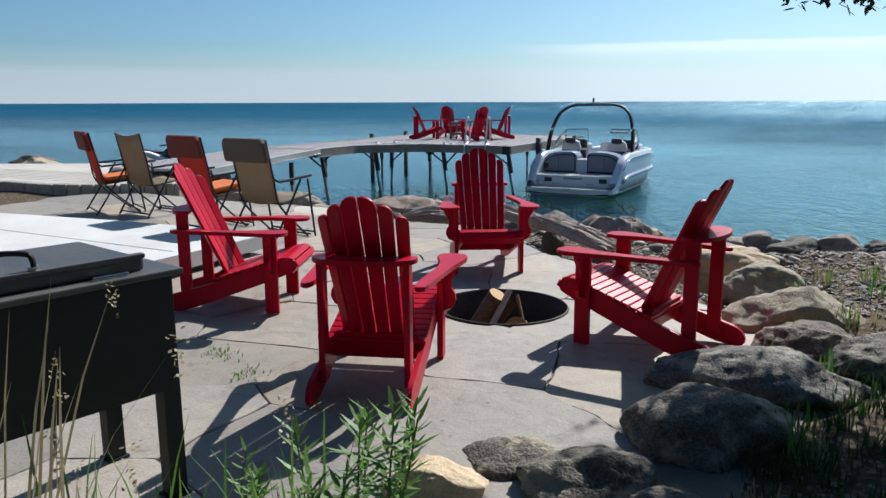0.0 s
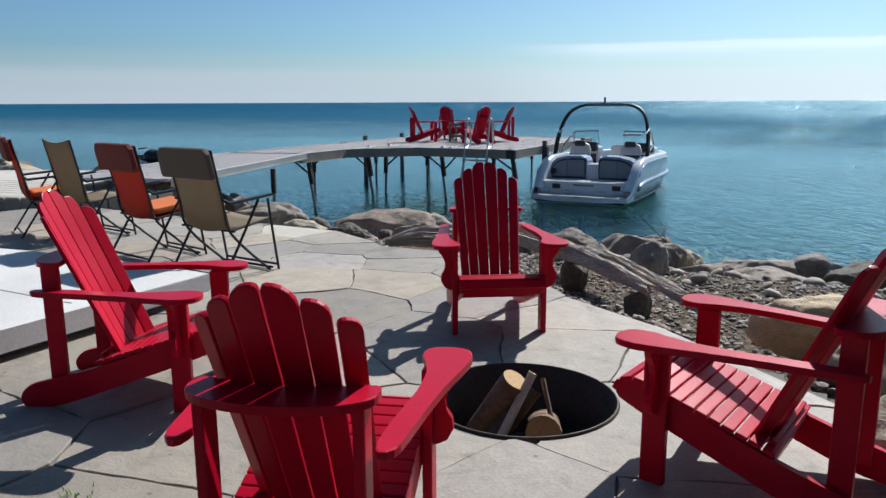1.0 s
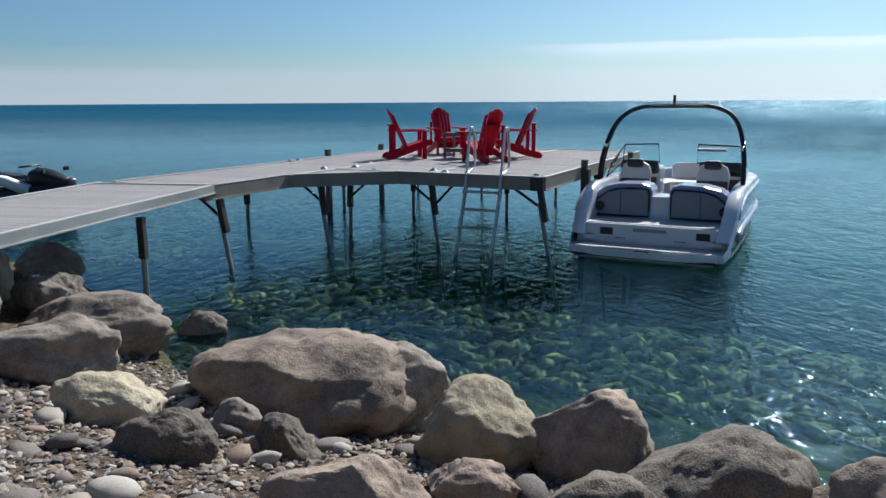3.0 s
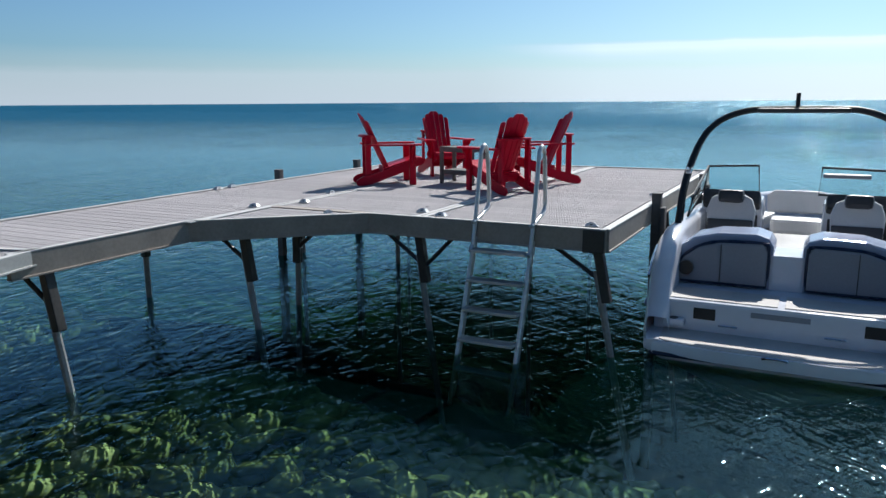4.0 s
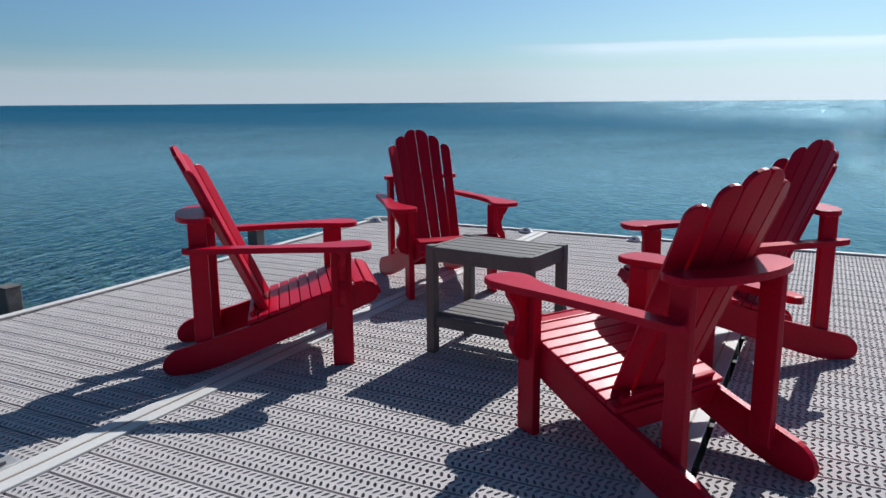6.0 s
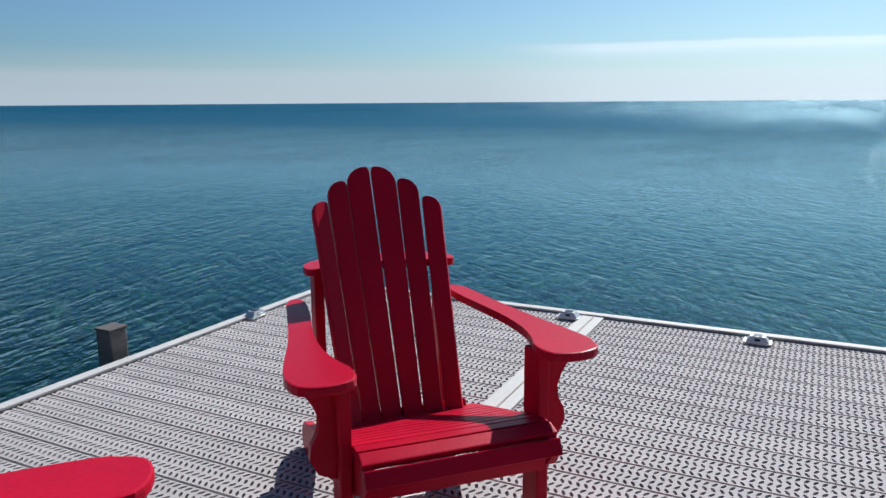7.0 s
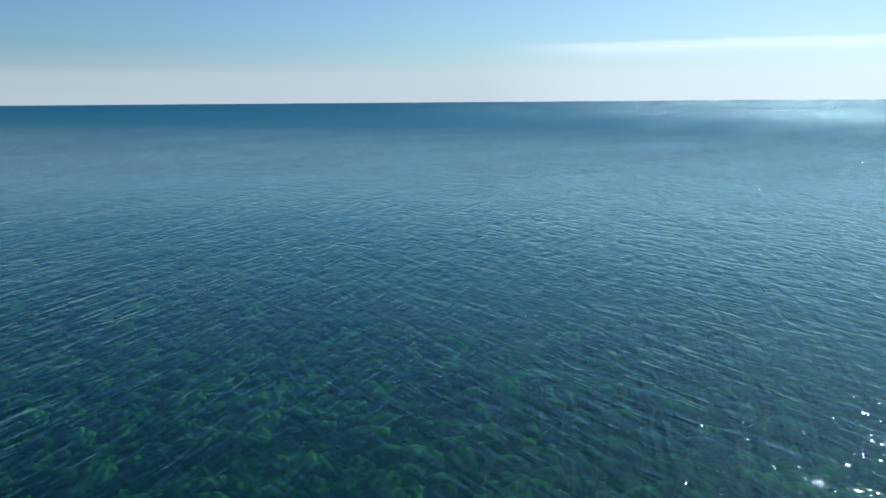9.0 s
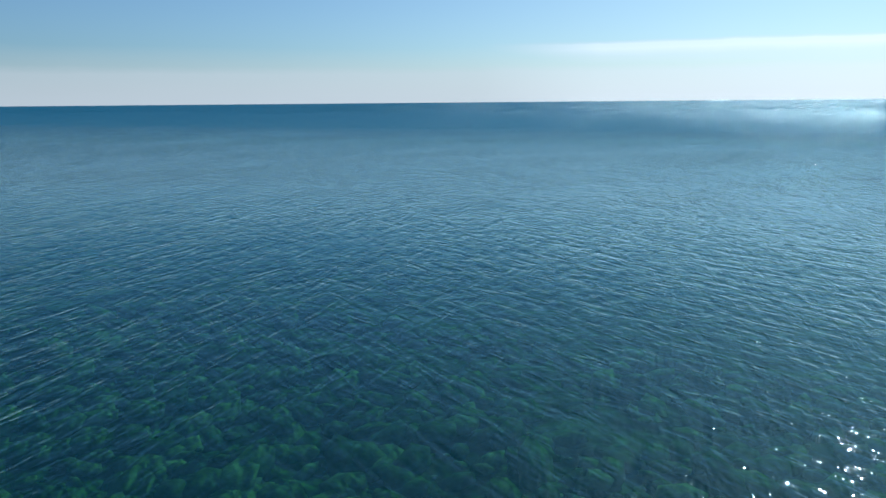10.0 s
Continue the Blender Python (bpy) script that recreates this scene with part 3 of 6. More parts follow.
def cloud_bank():
    bm = bmesh.new()
    uv = bm.loops.layers.uv.new("UVMap")
    rows = []
    for j in range(2):
        rows.append([bm.verts.new((4300 * math.cos(radians(a)), 4300 * math.sin(radians(a)), -60 + j * 640)) for a in range(20, 215, 5)])
    n = len(rows[0])
    for i in range(n - 1):
        f = bm.faces.new((rows[0][i + 1], rows[0][i], rows[1][i], rows[1][i + 1]))
        for loop, (u, v) in zip(f.loops, ((i + 1, 0), (i, 0), (i, 1), (i + 1, 1))):
            loop[uv].uv = (1 - u / (n - 1), v)
    ob = finish("backdrop", bm, CLOUD, None, "", True)
    return tagged(ob, "pale haze and thin cloud over the far lake", "sky", kind="structure")


cloud_bank()

# ---- patio of flagstones ----
patio = thing("patio", pose(0, 0, 0), "grey irregular flagstone patio with dark joints", "patio", kind="structure")
SEEDS = [(-0.62, -0.5), (-0.72, 0.25), (0.2, -0.38), (0.83, 0.2), (1.38, 0.3), (0.15, 2.75), (-1.6, 3.75), (0.9, -0.42), (-0.3, -1.1), (-0.15, 0.55), (0.35, -1.15),
         (-4.2, 4.25), (-2.43, 3.55), (-2.1, 2.75), (-1.45, 3.1), (-1.55, 2.2), (-1.5, 1.4), (-0.5, 3.05), (0.35, 2.1), (1.0, 2.15),
         (-0.85, 1.2), (-0.35, 1.8), (-1.0, 3.75)]
SEEDS += [(-3.69, 4.66), (-3.75, 4.0), (-4.6, 4.85), (-2.87, 4.42), (-3.1, 3.75), (-2.55, 4.0), (-1.85, 4.15), (-3.3, 3.1), (-4.2, 3.4), (-5.1, 4.3), (-5.2, 3.5), (-6.1, 4.4), (-6.2, 3.5), (-7.1, 4.1), (-7.0, 3.2),
          (-1.5, 0.6), (-1.6, -0.3), (-1.5, -1.2), (-0.9, -1.9), (0.1, -2.0), (1.1, 1.25), (0.9, -2.3), (-2.1, -1.9), (-2.3, 0.9), (-2.5, -0.6), (-2.6, 2.1), (-3.7, 2.4), (-4.9, 2.5), (-6.0, 2.6)]


def half_plane(poly, nx, ny, d):
    out = []
    for i, (x, y) in enumerate(poly):
        x2, y2 = poly[(i + 1) % len(poly)]
        a, b = nx * x + ny * y - d, nx * x2 + ny * y2 - d
        if a <= 0:
            out.append((x, y))
        if (a < 0) != (b < 0) and a != b:
            t = a / (a - b)
            out.append((x + (x2 - x) * t, y + (y2 - y) * t))
    return out


def flagstones():
    rng = random.Random(4)
    # mortar bed under the joints, stopping short of the pit and the outer edge
    bm = bmesh.new()
    step = 0.1
    for i in range(-80, 24):
        for j in range(-26, 50):
            x, y = i * step, j * step
            if y + step < patio_edge(x) - 0.06 and y + step < patio_edge(x + step) - 0.06 and math.hypot(x + 0.05 - PIT[0], y + 0.05 - PIT[1]) > PIT[2] + 0.1:
                bm.faces.new([bm.verts.new((x + a * step, y + b * step, 0.9)) for a, b in ((0, 0), (1, 0), (1, 1), (0, 1))])
    rings = [[bm.verts.new((PIT[0] + r * math.cos(a * math.pi / 24), PIT[1] + r * math.sin(a * math.pi / 24), 0.899)) for a in range(48)] for r in (PIT[2] + 0.013, PIT[2] + 0.22)]
    for a in range(48):
        bm.faces.new((rings[0][a], rings[1][a], rings[1][(a + 1) % 48], rings[0][(a + 1) % 48]))
    part("joint_mortar", bm, MORTAR, patio, "dark recessed mortar")
    for i, (sx, sy) in enumerate(SEEDS):
        poly = [(sx + 1.0 * math.cos(k * math.pi / 5 + i), sy + 1.0 * math.sin(k * math.pi / 5 + i)) for k in range(10)]
        for j, (ox, oy) in enumerate(SEEDS):
            d = math.hypot(ox - sx, oy - sy)
            if i != j and d < 2.2:
                nx, ny = (ox - sx) / d, (oy - sy) / d
                poly = half_plane(poly, nx, ny, nx * sx + ny * sy + d / 2 - 0.0045)
        if len(poly) < 3:
            continue
        pieces = [poly]
        if (sx, sy) == min(SEEDS, key=lambda p: math.hypot(p[0] - PIT[0], p[1] - PIT[1])):
            ang = math.atan2(sy - PIT[1], sx - PIT[0]) + 0.5
            nx, ny = math.cos(ang), math.sin(ang)
            d0 = nx * PIT[0] + ny * PIT[1]
            pieces = [q for q in (half_plane(poly, nx, ny, d0 - 0.006), half_plane(poly, -nx, -ny, -d0 - 0.006)) if len(q) > 2]
        for piece in pieces:
            flagstone(piece, rng, FLAG_PALE if (sx, sy) == (-3.69, 4.66) else FLAG)


def flagstone(poly, rng, material):
    fine = []
    chip, sx0 = 0.013, rng.uniform(0, 50)   # each stone's own broken edge
    ring = PIT[2] + 0.014
    for k, (x, y) in enumerate(poly):
        x2, y2 = poly[(k + 1) % len(poly)]
        length = math.hypot(x2 - x, y2 - y)
        if length < 1e-4:
            continue
        ux, uy = (x2 - x) / length, (y2 - y) / length
        s0 = (PIT[0] - x) * ux + (PIT[1] - y) * uy
        off = abs((PIT[0] - x) * uy - (PIT[1] - y) * ux)
        marks = [length * s / max(1, int(length / 0.06)) for s in range(max(1, int(length / 0.06)))]
        if off < ring:
            marks += [s0 + max(off, 0.004) * math.tan(radians(a)) for a in range(-88, 89, 8)]
        for s in sorted(m for m in marks if 0 <= m < length):
            px, py = x + ux * s, y + uy * s
            dx, dy = px - PIT[0], py - PIT[1]
            r = max(math.hypot(dx, dy), 1e-4)
            calm = min(1.0, max(0.0, (r - ring) / 0.5))
            if r < ring:
                px, py = PIT[0] + dx / r * ring, PIT[1] + dy / r * ring
            qx, qy = px, py
            px += calm * (0.1 * noise.noise((qx * 0.9, qy * 0.9, 1.0)) + 0.03 * noise.noise((qx * 3.1, qy * 3.1, 1.0)) + chip * noise.noise((qx * 11, qy * 11, sx0)))
            py += calm * (0.1 * noise.noise((qx * 0.9, qy * 0.9, 7.0)) + 0.03 * noise.noise((qx * 3.1, qy * 3.1, 7.0)) + chip * noise.noise((qx * 11, qy * 11, sx0 + 5)))
            if py > patio_edge(px) + 0.04 * noise.noise((px * 5, 1.0, 2.0)):
                continue
            if not fine or math.hypot(px - fine[-1][0], py - fine[-1][1]) > 0.02:
                fine.append((px, py))
    # take away spikes that double back on themselves
    k = 0
    while k < len(fine) and len(fine) > 4:
        (ax, ay), (bx, by), (cx, cy) = fine[k - 1], fine[k], fine[(k + 1) % len(fine)]
        u, v = Vector((bx - ax, by - ay)), Vector((cx - bx, cy - by))
        if u.length < 0.012 or u.dot(v) < -0.7 * u.length * v.length:
            del fine[k]
            k = max(0, k - 2)
        else:
            k += 1
    if len(fine) < 4:
        return
    area = abs(sum(a[0] * b[1] - b[0] * a[1] for a, b in zip(fine, fine[1:] + fine[:1]))) / 2
    if area < 0.02:
        return
    top = 0.915 + rng.uniform(-0.006, 0.006)
    bm = bmesh.new()
    n = len(fine)
    inner = []
    for k in range(n):
        (ax, ay), (bx, by), (cx, cy) = fine[k - 1], fine[k], fine[(k + 1) % n]
        tx, ty = cx - ax, cy - ay
        d = max(math.hypot(tx, ty), 1e-4)
        inner.append((bx - ty / d * 0.003, by + tx / d * 0.003))
    rings = [[bm.verts.new((x, y, z)) for x, y in loop] for loop, z in ((fine, top - 0.07), (fine, top - 0.004), (inner, top))]
    for a, b in zip(rings, rings[1:]):
        for k in range(n):
            bm.faces.new((a[k], a[(k + 1) % n], b[(k + 1) % n], b[k]))
    bm.faces.new(rings[-1])
    part("flagstone", bm, material, patio)


# raised pale terrace beside the patio, and the landing with its curb
def terrace():
    t = thing("terrace", pose(0, 0, 0), "raised pale concrete terrace with a straight step edge", "terrace", kind="structure")
    outline = [(-2.38, -5.0), (-2.36, 0.2), (-2.34, 2.02), (-3.0, 2.05), (-4.2, 2.0), (-5.6, 1.85), (-7.5, 1.6), (-13.0, 1.2), (-13.0, -5.0)]
    part("slab", slab(bmesh.new(), outline, 0.965, 1.1, None, 0.012), CONCRETE, t)
    # Dark plinth colour stands in for the shadow line under the slab
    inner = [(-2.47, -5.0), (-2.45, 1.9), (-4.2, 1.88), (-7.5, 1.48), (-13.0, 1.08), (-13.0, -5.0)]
    part("plinth", slab(bmesh.new(), inner, 0.8, 0.967), PILE, t, "recessed plinth, coloured dark for the gap's shade")
    for k in range(6):
        y = -3.6 + k * 0.95
        part("joint", boxed((10.4, 0.012, 0.004), (-7.7, y, 1.1005), (0, 0, -1.5), 0), FASCIA, t)


terrace()


def landing():
    t = thing("landing", pose(0, 0, 0), "pale board landing edged with rough curb stones", "landing", kind="structure")
    outline = [(-7.0, 6.1), (-9.2, 6.7), (-10.4, 8.1), (-11.6, 8.0), (-14.5, 6.6), (-15.0, 5.2), (-11.0, 4.55), (-9.0, 4.5), (-7.7, 4.95), (-7.05, 5.5)]
    part("slab", slab(bmesh.new(), outline, 0.7, 1.02, None, 0.01), LANDING, t)
    rng = random.Random(8)
    edge = arc([(x, y, 0) for x, y in ((-13.5, 4.85), (-11.0, 4.5), (-9.0, 4.44), (-7.7, 4.89), (-7.0, 5.45))], 6)
    for a, b in zip(edge, edge[1:]):
        c, d = (a + b) / 2, b - a
        bm = boxed((d.length * 0.96, 0.2, 0.27 + rng.uniform(-0.02, 0.02)), (c.x, c.y, 0.92), (0, 0, math.degrees(math.atan2(d.y, d.x)) + rng.uniform(-3, 3)), 0.035)
        part("curb_stone", bm, CURB, t)
    for k in range(7):
        part("board_joint", boxed((5.5, 0.012, 0.004), (-11.0, 4.9 + k * 0.2, 1.0215), (0, 0, 3), 0), FASCIA, t)


landing()


# ---- dock ----
DECK = 1.2
XS = (-10.41, -8.62, -6.735, -4.81)   # edges and seams of the three bays
Y0, Y1 = 14.39, 20.8
PITCH = 0.1524
GALVANISED = plain("galvanised_pipe", (0.3, 0.3, 0.29), 0.55, 0.6, 40, 0.3, 0.15)
dock = thing("dock", pose(0, 0, 0), "L-shaped aluminium dock with grey perforated planks on steel legs", "dock", kind="structure")


def plank_mesh(length):
    """One plank with four wavy rows of open slots, and hanging sides."""
    cols = int(length / 0.026)
    dx = length / cols
    w = PITCH - 0.012
    rows_n = 4
    dy = w / rows_n
    verts, faces = [], []
    for r in range(rows_n):
        lean = 0.004 if r % 2 else -0.004
        for c in range(cols):
            x0, y0 = -length / 2 + c * dx, -w / 2 + r * dy
            base = len(verts)
            k = 8
            mids = ((0, 0), (0.5, 0), (1, 0), (1, 0.5), (1, 1), (0.5, 1), (0, 1), (0, 0.5))
            for u, v in mids:
                verts.append((x0 + u * dx, y0 + v * dy, 0))
            cx, cy = x0 + dx / 2, y0 + dy / 2
            for u, v in mids:
                ax, ay = (u - 0.5) * 2, (v - 0.5) * 2
                n = math.hypot(ax, ay)
                ax, ay = ax / n, ay / n
                verts.append((cx + ax * 0.0068 + ay * lean * 1.5, cy + ay * 0.014, 0))
            for u, v in mids:
                ax, ay = (u - 0.5) * 2, (v - 0.5) * 2
                n = math.hypot(ax, ay)
                ax, ay = ax / n, ay / n
                verts.append((cx + ax * 0.0068 + ay * lean * 1.5, cy + ay * 0.014, -0.032))
            for i in range(k):
                j = (i + 1) % k
                faces.append((base + i, base + j, base + k + j, base + k + i))
                faces.append((base + k + i, base + k + j, base + 2 * k + j, base + 2 * k + i))
    b = len(verts)
    x, y = length / 2, w / 2
    verts += [(-x, -y, 0), (x, -y, 0), (x, -y, -0.04), (-x, -y, -0.04), (-x, y, 0), (x, y, 0), (x, y, -0.04), (-x, y, -0.04)]
    faces += [(b + 3, b + 2, b + 1, b), (b + 4, b + 5, b + 6, b + 7)]
    me = bpy.data.meshes.new("plank")
    me.from_pydata(verts, [], faces)
    me.materials.append(PLANK)
    return me


def lay_planks(parent, count, x_mid, y_start, length, mesh=None):
    mesh = mesh or plank_mesh(length)
    for k in range(count):
        ob = new("plank", mesh)
        ob.location = (x_mid, y_start + PITCH * (k + 0.5), DECK)
        ob.parent = parent
    return mesh


def dock_leg(parent, x, y, lean_x=0.0, lean_y=0.0, braces=(), foot=None):
    leg = part("leg", boxed((0.085, 0.085, 0.5), (x + lean_x * 0.3, y + lean_y * 0.3, DECK - 0.44), (math.degrees(math.atan(-lean_y)), math.degrees(math.atan(lean_x)) * -1, 0), 0.008), DARK_STEEL, parent, "dark steel leg sleeve with a galvanised pipe")
    foot = ground_height(x, y) - 0.2 if foot is None else foot
    drop = DECK - 0.4
    part("pipe", tubed([(x, y, drop), (x + lean_x * (drop - foot), y + lean_y * (drop - foot), foot)], 0.034, 8), GALVANISED, leg)
    for dx, dy in braces:
        part("brace", tubed([(x + lean_x * 0.5, y + lean_y * 0.5, DECK - 0.52), (x + dx, y + dy, DECK - 0.17)], 0.022, 6), DARK_STEEL, leg)


def edge_beam(parent, a, b, name="edge_beam", h=0.2, material=FASCIA):
    a, b = Vector(a), Vector(b)
    d = b - a
    ang = math.degrees(math.atan2(d.y, d.x))
    c = (a + b) / 2
    bm = boxed((d.length, 0.05, h), (c.x, c.y, DECK - h / 2 + 0.004), (0, 0, ang), 0.006)
    beam = part(name, bm, material, parent)
    part("flange", boxed((d.length, 0.055, 0.012), (c.x, c.y, DECK + 0.011), (0, 0, ang), 0.003), ALU_STRIP, beam, "pale aluminium top flange")
    part("lip", boxed((d.length, 0.07, 0.018), (c.x, c.y, DECK - h + 0.012), (0, 0, ang), 0.003), material, beam)
    return beam


def build_dock():
    for a, b in (((XS[0], Y0 - 3.03), (XS[0], Y1)), ((XS[0], Y1), (XS[3], Y1)), ((XS[3], Y1), (XS[3], Y0)), ((XS[3], Y0), (-7.31, Y0)), ((-7.31, Y0), (-8.66, 13.2)), ((-8.66, 13.2), (-8.66, Y0 - 3.03))):
        edge_beam(dock, (*a, 0), (*b, 0))
    for x in XS[1:3]:
        part("seam_strip", boxed((0.125, Y1 - Y0, 0.014), (x, (Y0 + Y1) / 2, DECK + 0.002), (0, 0, 0), 0.004), ALU_STRIP, dock, "pale aluminium seam strip")
        part("seam_line", boxed((0.008, Y1 - Y0, 0.004), (x + 0.006, (Y0 + Y1) / 2, DECK + 0.0105), (0, 0, 0), 0), FASCIA, dock)
        part("seam_beam", boxed((0.09, Y1 - Y0 - 0.1, 0.15), (x, (Y0 + Y1) / 2, DECK - 0.09), (0, 0, 0), 0.005), FASCIA, dock)
    part("walkway_strip", boxed((0.1, 1.25, 0.014), (XS[1], 13.78, DECK + 0.003), (0, 0, 0), 0.004), ALU_STRIP, dock)
    part("corner_beam", boxed((1.27, 0.12, 0.014), (-7.95, 14.42, DECK + 0.004), (0, 0, 0), 0.004), FASCIA, dock)
    for y in (Y0 + 0.04, (Y0 + Y1) / 2):
        part("cross_beam", boxed((XS[3] - XS[0] - 0.1, 0.06, 0.12), ((XS[0] + XS[3]) / 2, y, DECK - 0.11), (0, 0, 0), 0.004), FASCIA, dock)
    # Dark joists added out of sight so the water reflects a black underside
    for i in range(3):
        for k in range(1, 16):
            y = Y0 + k * (Y1 - Y0) / 16
            part("unseen_joist", boxed((XS[i + 1] - XS[i] - 0.1, 0.04, 0.15), ((XS[i] + XS[i + 1]) / 2, y, DECK - 0.12), (0, 0, 0), 0), PILE, dock)
    for k in range(1, 8):
        part("unseen_joist", boxed((XS[1] - XS[0] - 0.1, 0.04, 0.15), ((XS[0] + XS[1]) / 2, Y0 - 3.03 + k * 0.38, DECK - 0.12), (0, 0, 0), 0), PILE, dock)
    length = 1.755
    mesh = None
    rows = int((Y1 - Y0) / PITCH)
    for i in range(3):
        x = (XS[i] + XS[i + 1]) / 2
        mesh = lay_planks(dock, rows, x, Y0 + ((Y1 - Y0) - rows * PITCH) / 2, length, mesh)
    lay_planks(dock, 20, (XS[0] + XS[1]) / 2, Y0 - 3.035, length, mesh)
    # short planks in the corner wedge
    for k in range(7):
        y = Y0 - PITCH * (k + 0.6)
        right = -7.37 - (Y0 - y) * 1.135
        if right - XS[1] > 0.16:
            ob = new("plank", plank_mesh(right - XS[1] - 0.1))
            ob.location = ((right + XS[1]) / 2 + 0.02, y, DECK)
            ob.parent = dock
    legs = [(-8.72, 11.7, 0.2, 0), (-10.42, 14.2, 0, 0), (-8.45, 13.75, 0.17, 0), (-8.5, 14.72, -0.04, 0), (-6.78, 14.5, 0.14, 0), (-4.92, 14.5, 0.2, 0), (-10.42, 17.3, 0, 0), (-8.62, 17.2, 0, 0), (-6.7, 17.6, 0, 0), (-4.9, 17.6, 0.1, 0), (-10.42, 20.7, 0, 0), (-8.62, 20.7, 0, 0), (-6.7, 20.7, 0, 0), (-4.9, 20.7, 0, 0)]
    for x, y, lx, ly in legs:
        dock_leg(dock, x, y, lx, ly, ((0.42, 0),) if y == 14.72 else ((-0.42, 0),) if x < -8 and y < 14 else ((-0.42, 0), (0.42, 0)) if -10 < x < -5 else ((0.4, 0),) if x < -10 else ((-0.45, 0.0),))
    part("corner_bracket", boxed((0.2, 0.06, 0.21), (-4.92, Y0 - 0.012, DECK - 0.1), (0, 0, 0), 0.01), DARK_STEEL, dock, "dark corner bracket plate")
    part("edge_strip", boxed((0.075, Y1 - Y0 - 0.02, 0.012), (XS[3] - 0.02, (Y0 + Y1) / 2, DECK + 0.004), (0, 0, 0), 0.003), ALU_STRIP, dock, "pale edge strip")
    # far corner bumper
    bm = slab(bmesh.new(), [(-10.475, 20.62), (-10.475, 20.85), (-10.435, 20.895), (-10.22, 20.895), (-10.22, 20.8), (-10.35, 20.8), (-10.375, 20.775), (-10.375, 20.62)][::-1], DECK - 0.11, DECK + 0.028, None, 0.012)
    part("corner_bumper", bm, plain("grey_rubber_bumper", (0.33, 0.32, 0.28), 0.6, 0, 40, 0.15, 0.1), dock, "grey moulded corner bumper")


build_dock()


def shore_ramp():
    t = thing("dock_ramp", pose(0, 0, 0), "aluminium dock section with grey planks reaching the shore", "dock", kind="structure")
    a, b = Vector((-9.57, 11.34, 0)), Vector((-7.95, 5.9, 0))
    d = b - a
    ang = math.degrees(math.atan2(d.y, d.x)) + 90
    base = pose(a.x, a.y, 0, 0, 0, ang)
    t.matrix_world = base
    for x in (-0.93, 0.93):
        edge_beam(t, (x, -d.length, 0), (x, 0.06 if x > 0 else 0.1, 0), "edge_beam", 0.12, ALU)
    edge_beam(t, (-0.93, -0.03, 0), (0.93, -0.03, 0), "end_beam", 0.2, FASCIA)
    lay_planks(t, int(d.length / PITCH), 0.0, -d.length, 1.765)
    dock_leg(t, 0.86, -1.75, 0, 0, (), -0.9)


shore_ramp()


def cleat(x, y, turn):
    t = thing("dock_light", pose(x, y, DECK + 0.006, 0, 0, turn), "small silver solar dock light bolted to the planks", "dock light", "lights on the dock")
    bm = bmesh.new()
    slab(bm, [(-0.065, -0.04), (0.065, -0.04), (0.065, 0.04), (-0.065, 0.04)], 0.0, 0.008)
    lo = [(-0.055, -0.035), (0.055, -0.035), (0.055, 0.035), (-0.055, 0.035)]
    v0 = [bm.verts.new((x_, y_, 0.008)) for x_, y_ in lo]
    v1 = [bm.verts.new((x_ * 0.62, y_ * 0.7, 0.036)) for x_, y_ in lo]
    for i in range(4):
        bm.faces.new((v0[i], v0[(i + 1) % 4], v1[(i + 1) % 4], v1[i]))
    bm.faces.new(v1)
    part("body", bm, LADDER, t)
    part("solar_panel", boxed((0.045, 0.034, 0.004), (0, 0, 0.037), (0, 0, 0), 0.001), NAVY, t, "dark solar cell")
    part("lens", boxed((0.026, 0.006, 0.012), (0, -0.031, 0.02), (20, 0, 0), 0.001), BLACK_PLASTIC, t)
    return t


for i, (x, y, a) in enumerate(((-8.76, 14.3, 10), (-8.47, 14.83, 5), (-7.7, 14.22, -40), (-6.85, 14.72, 0), (-6.55, 14.55, 0), (-4.95, 17.1, 90), (-5.0, 14.55, 20), (-8.72, 15.7, 90), (-10.38, 15.45, 90), (-10.38, 15.72, 90), (-8.74, 20.7, 0), (-7.75, 20.68, 0), (-10.34, 20.65, 30), (-10.37, 19.95, 90))):
    cleat(x, y, a)


def mooring_post(x, y, top, label, dark=True):
    t = thing("mooring_post", pose(x, y, 0), label, "post", "posts along the dock")
    part("post", boxed((0.1, 0.1, top + 2.0), (0, 0, top / 2 - 1.0), (0, 0, 0), 0.008), PILE if dark else GREYWOOD, t)
    part("cap", boxed((0.11, 0.11, 0.012), (0, 0, top + 0.004), (0, 0, 0), 0.004), PILE, t)
    if dark:
        part("bumper_board", boxed((0.05, 0.14, 0.55), (0.075, 0, top - 0.42), (0, 0, 0), 0.012), PILE, t)


for y in (16.98, 19.15):
    mooring_post(-10.58, y, 1.33, "short grey square post standing at the dock edge", False)
mooring_post(-4.74, 16.27, 1.33, "dark timber mooring post between dock and boat")
mooring_post(-4.7, 19.5, 1.26, "dark timber mooring post between dock and boat")


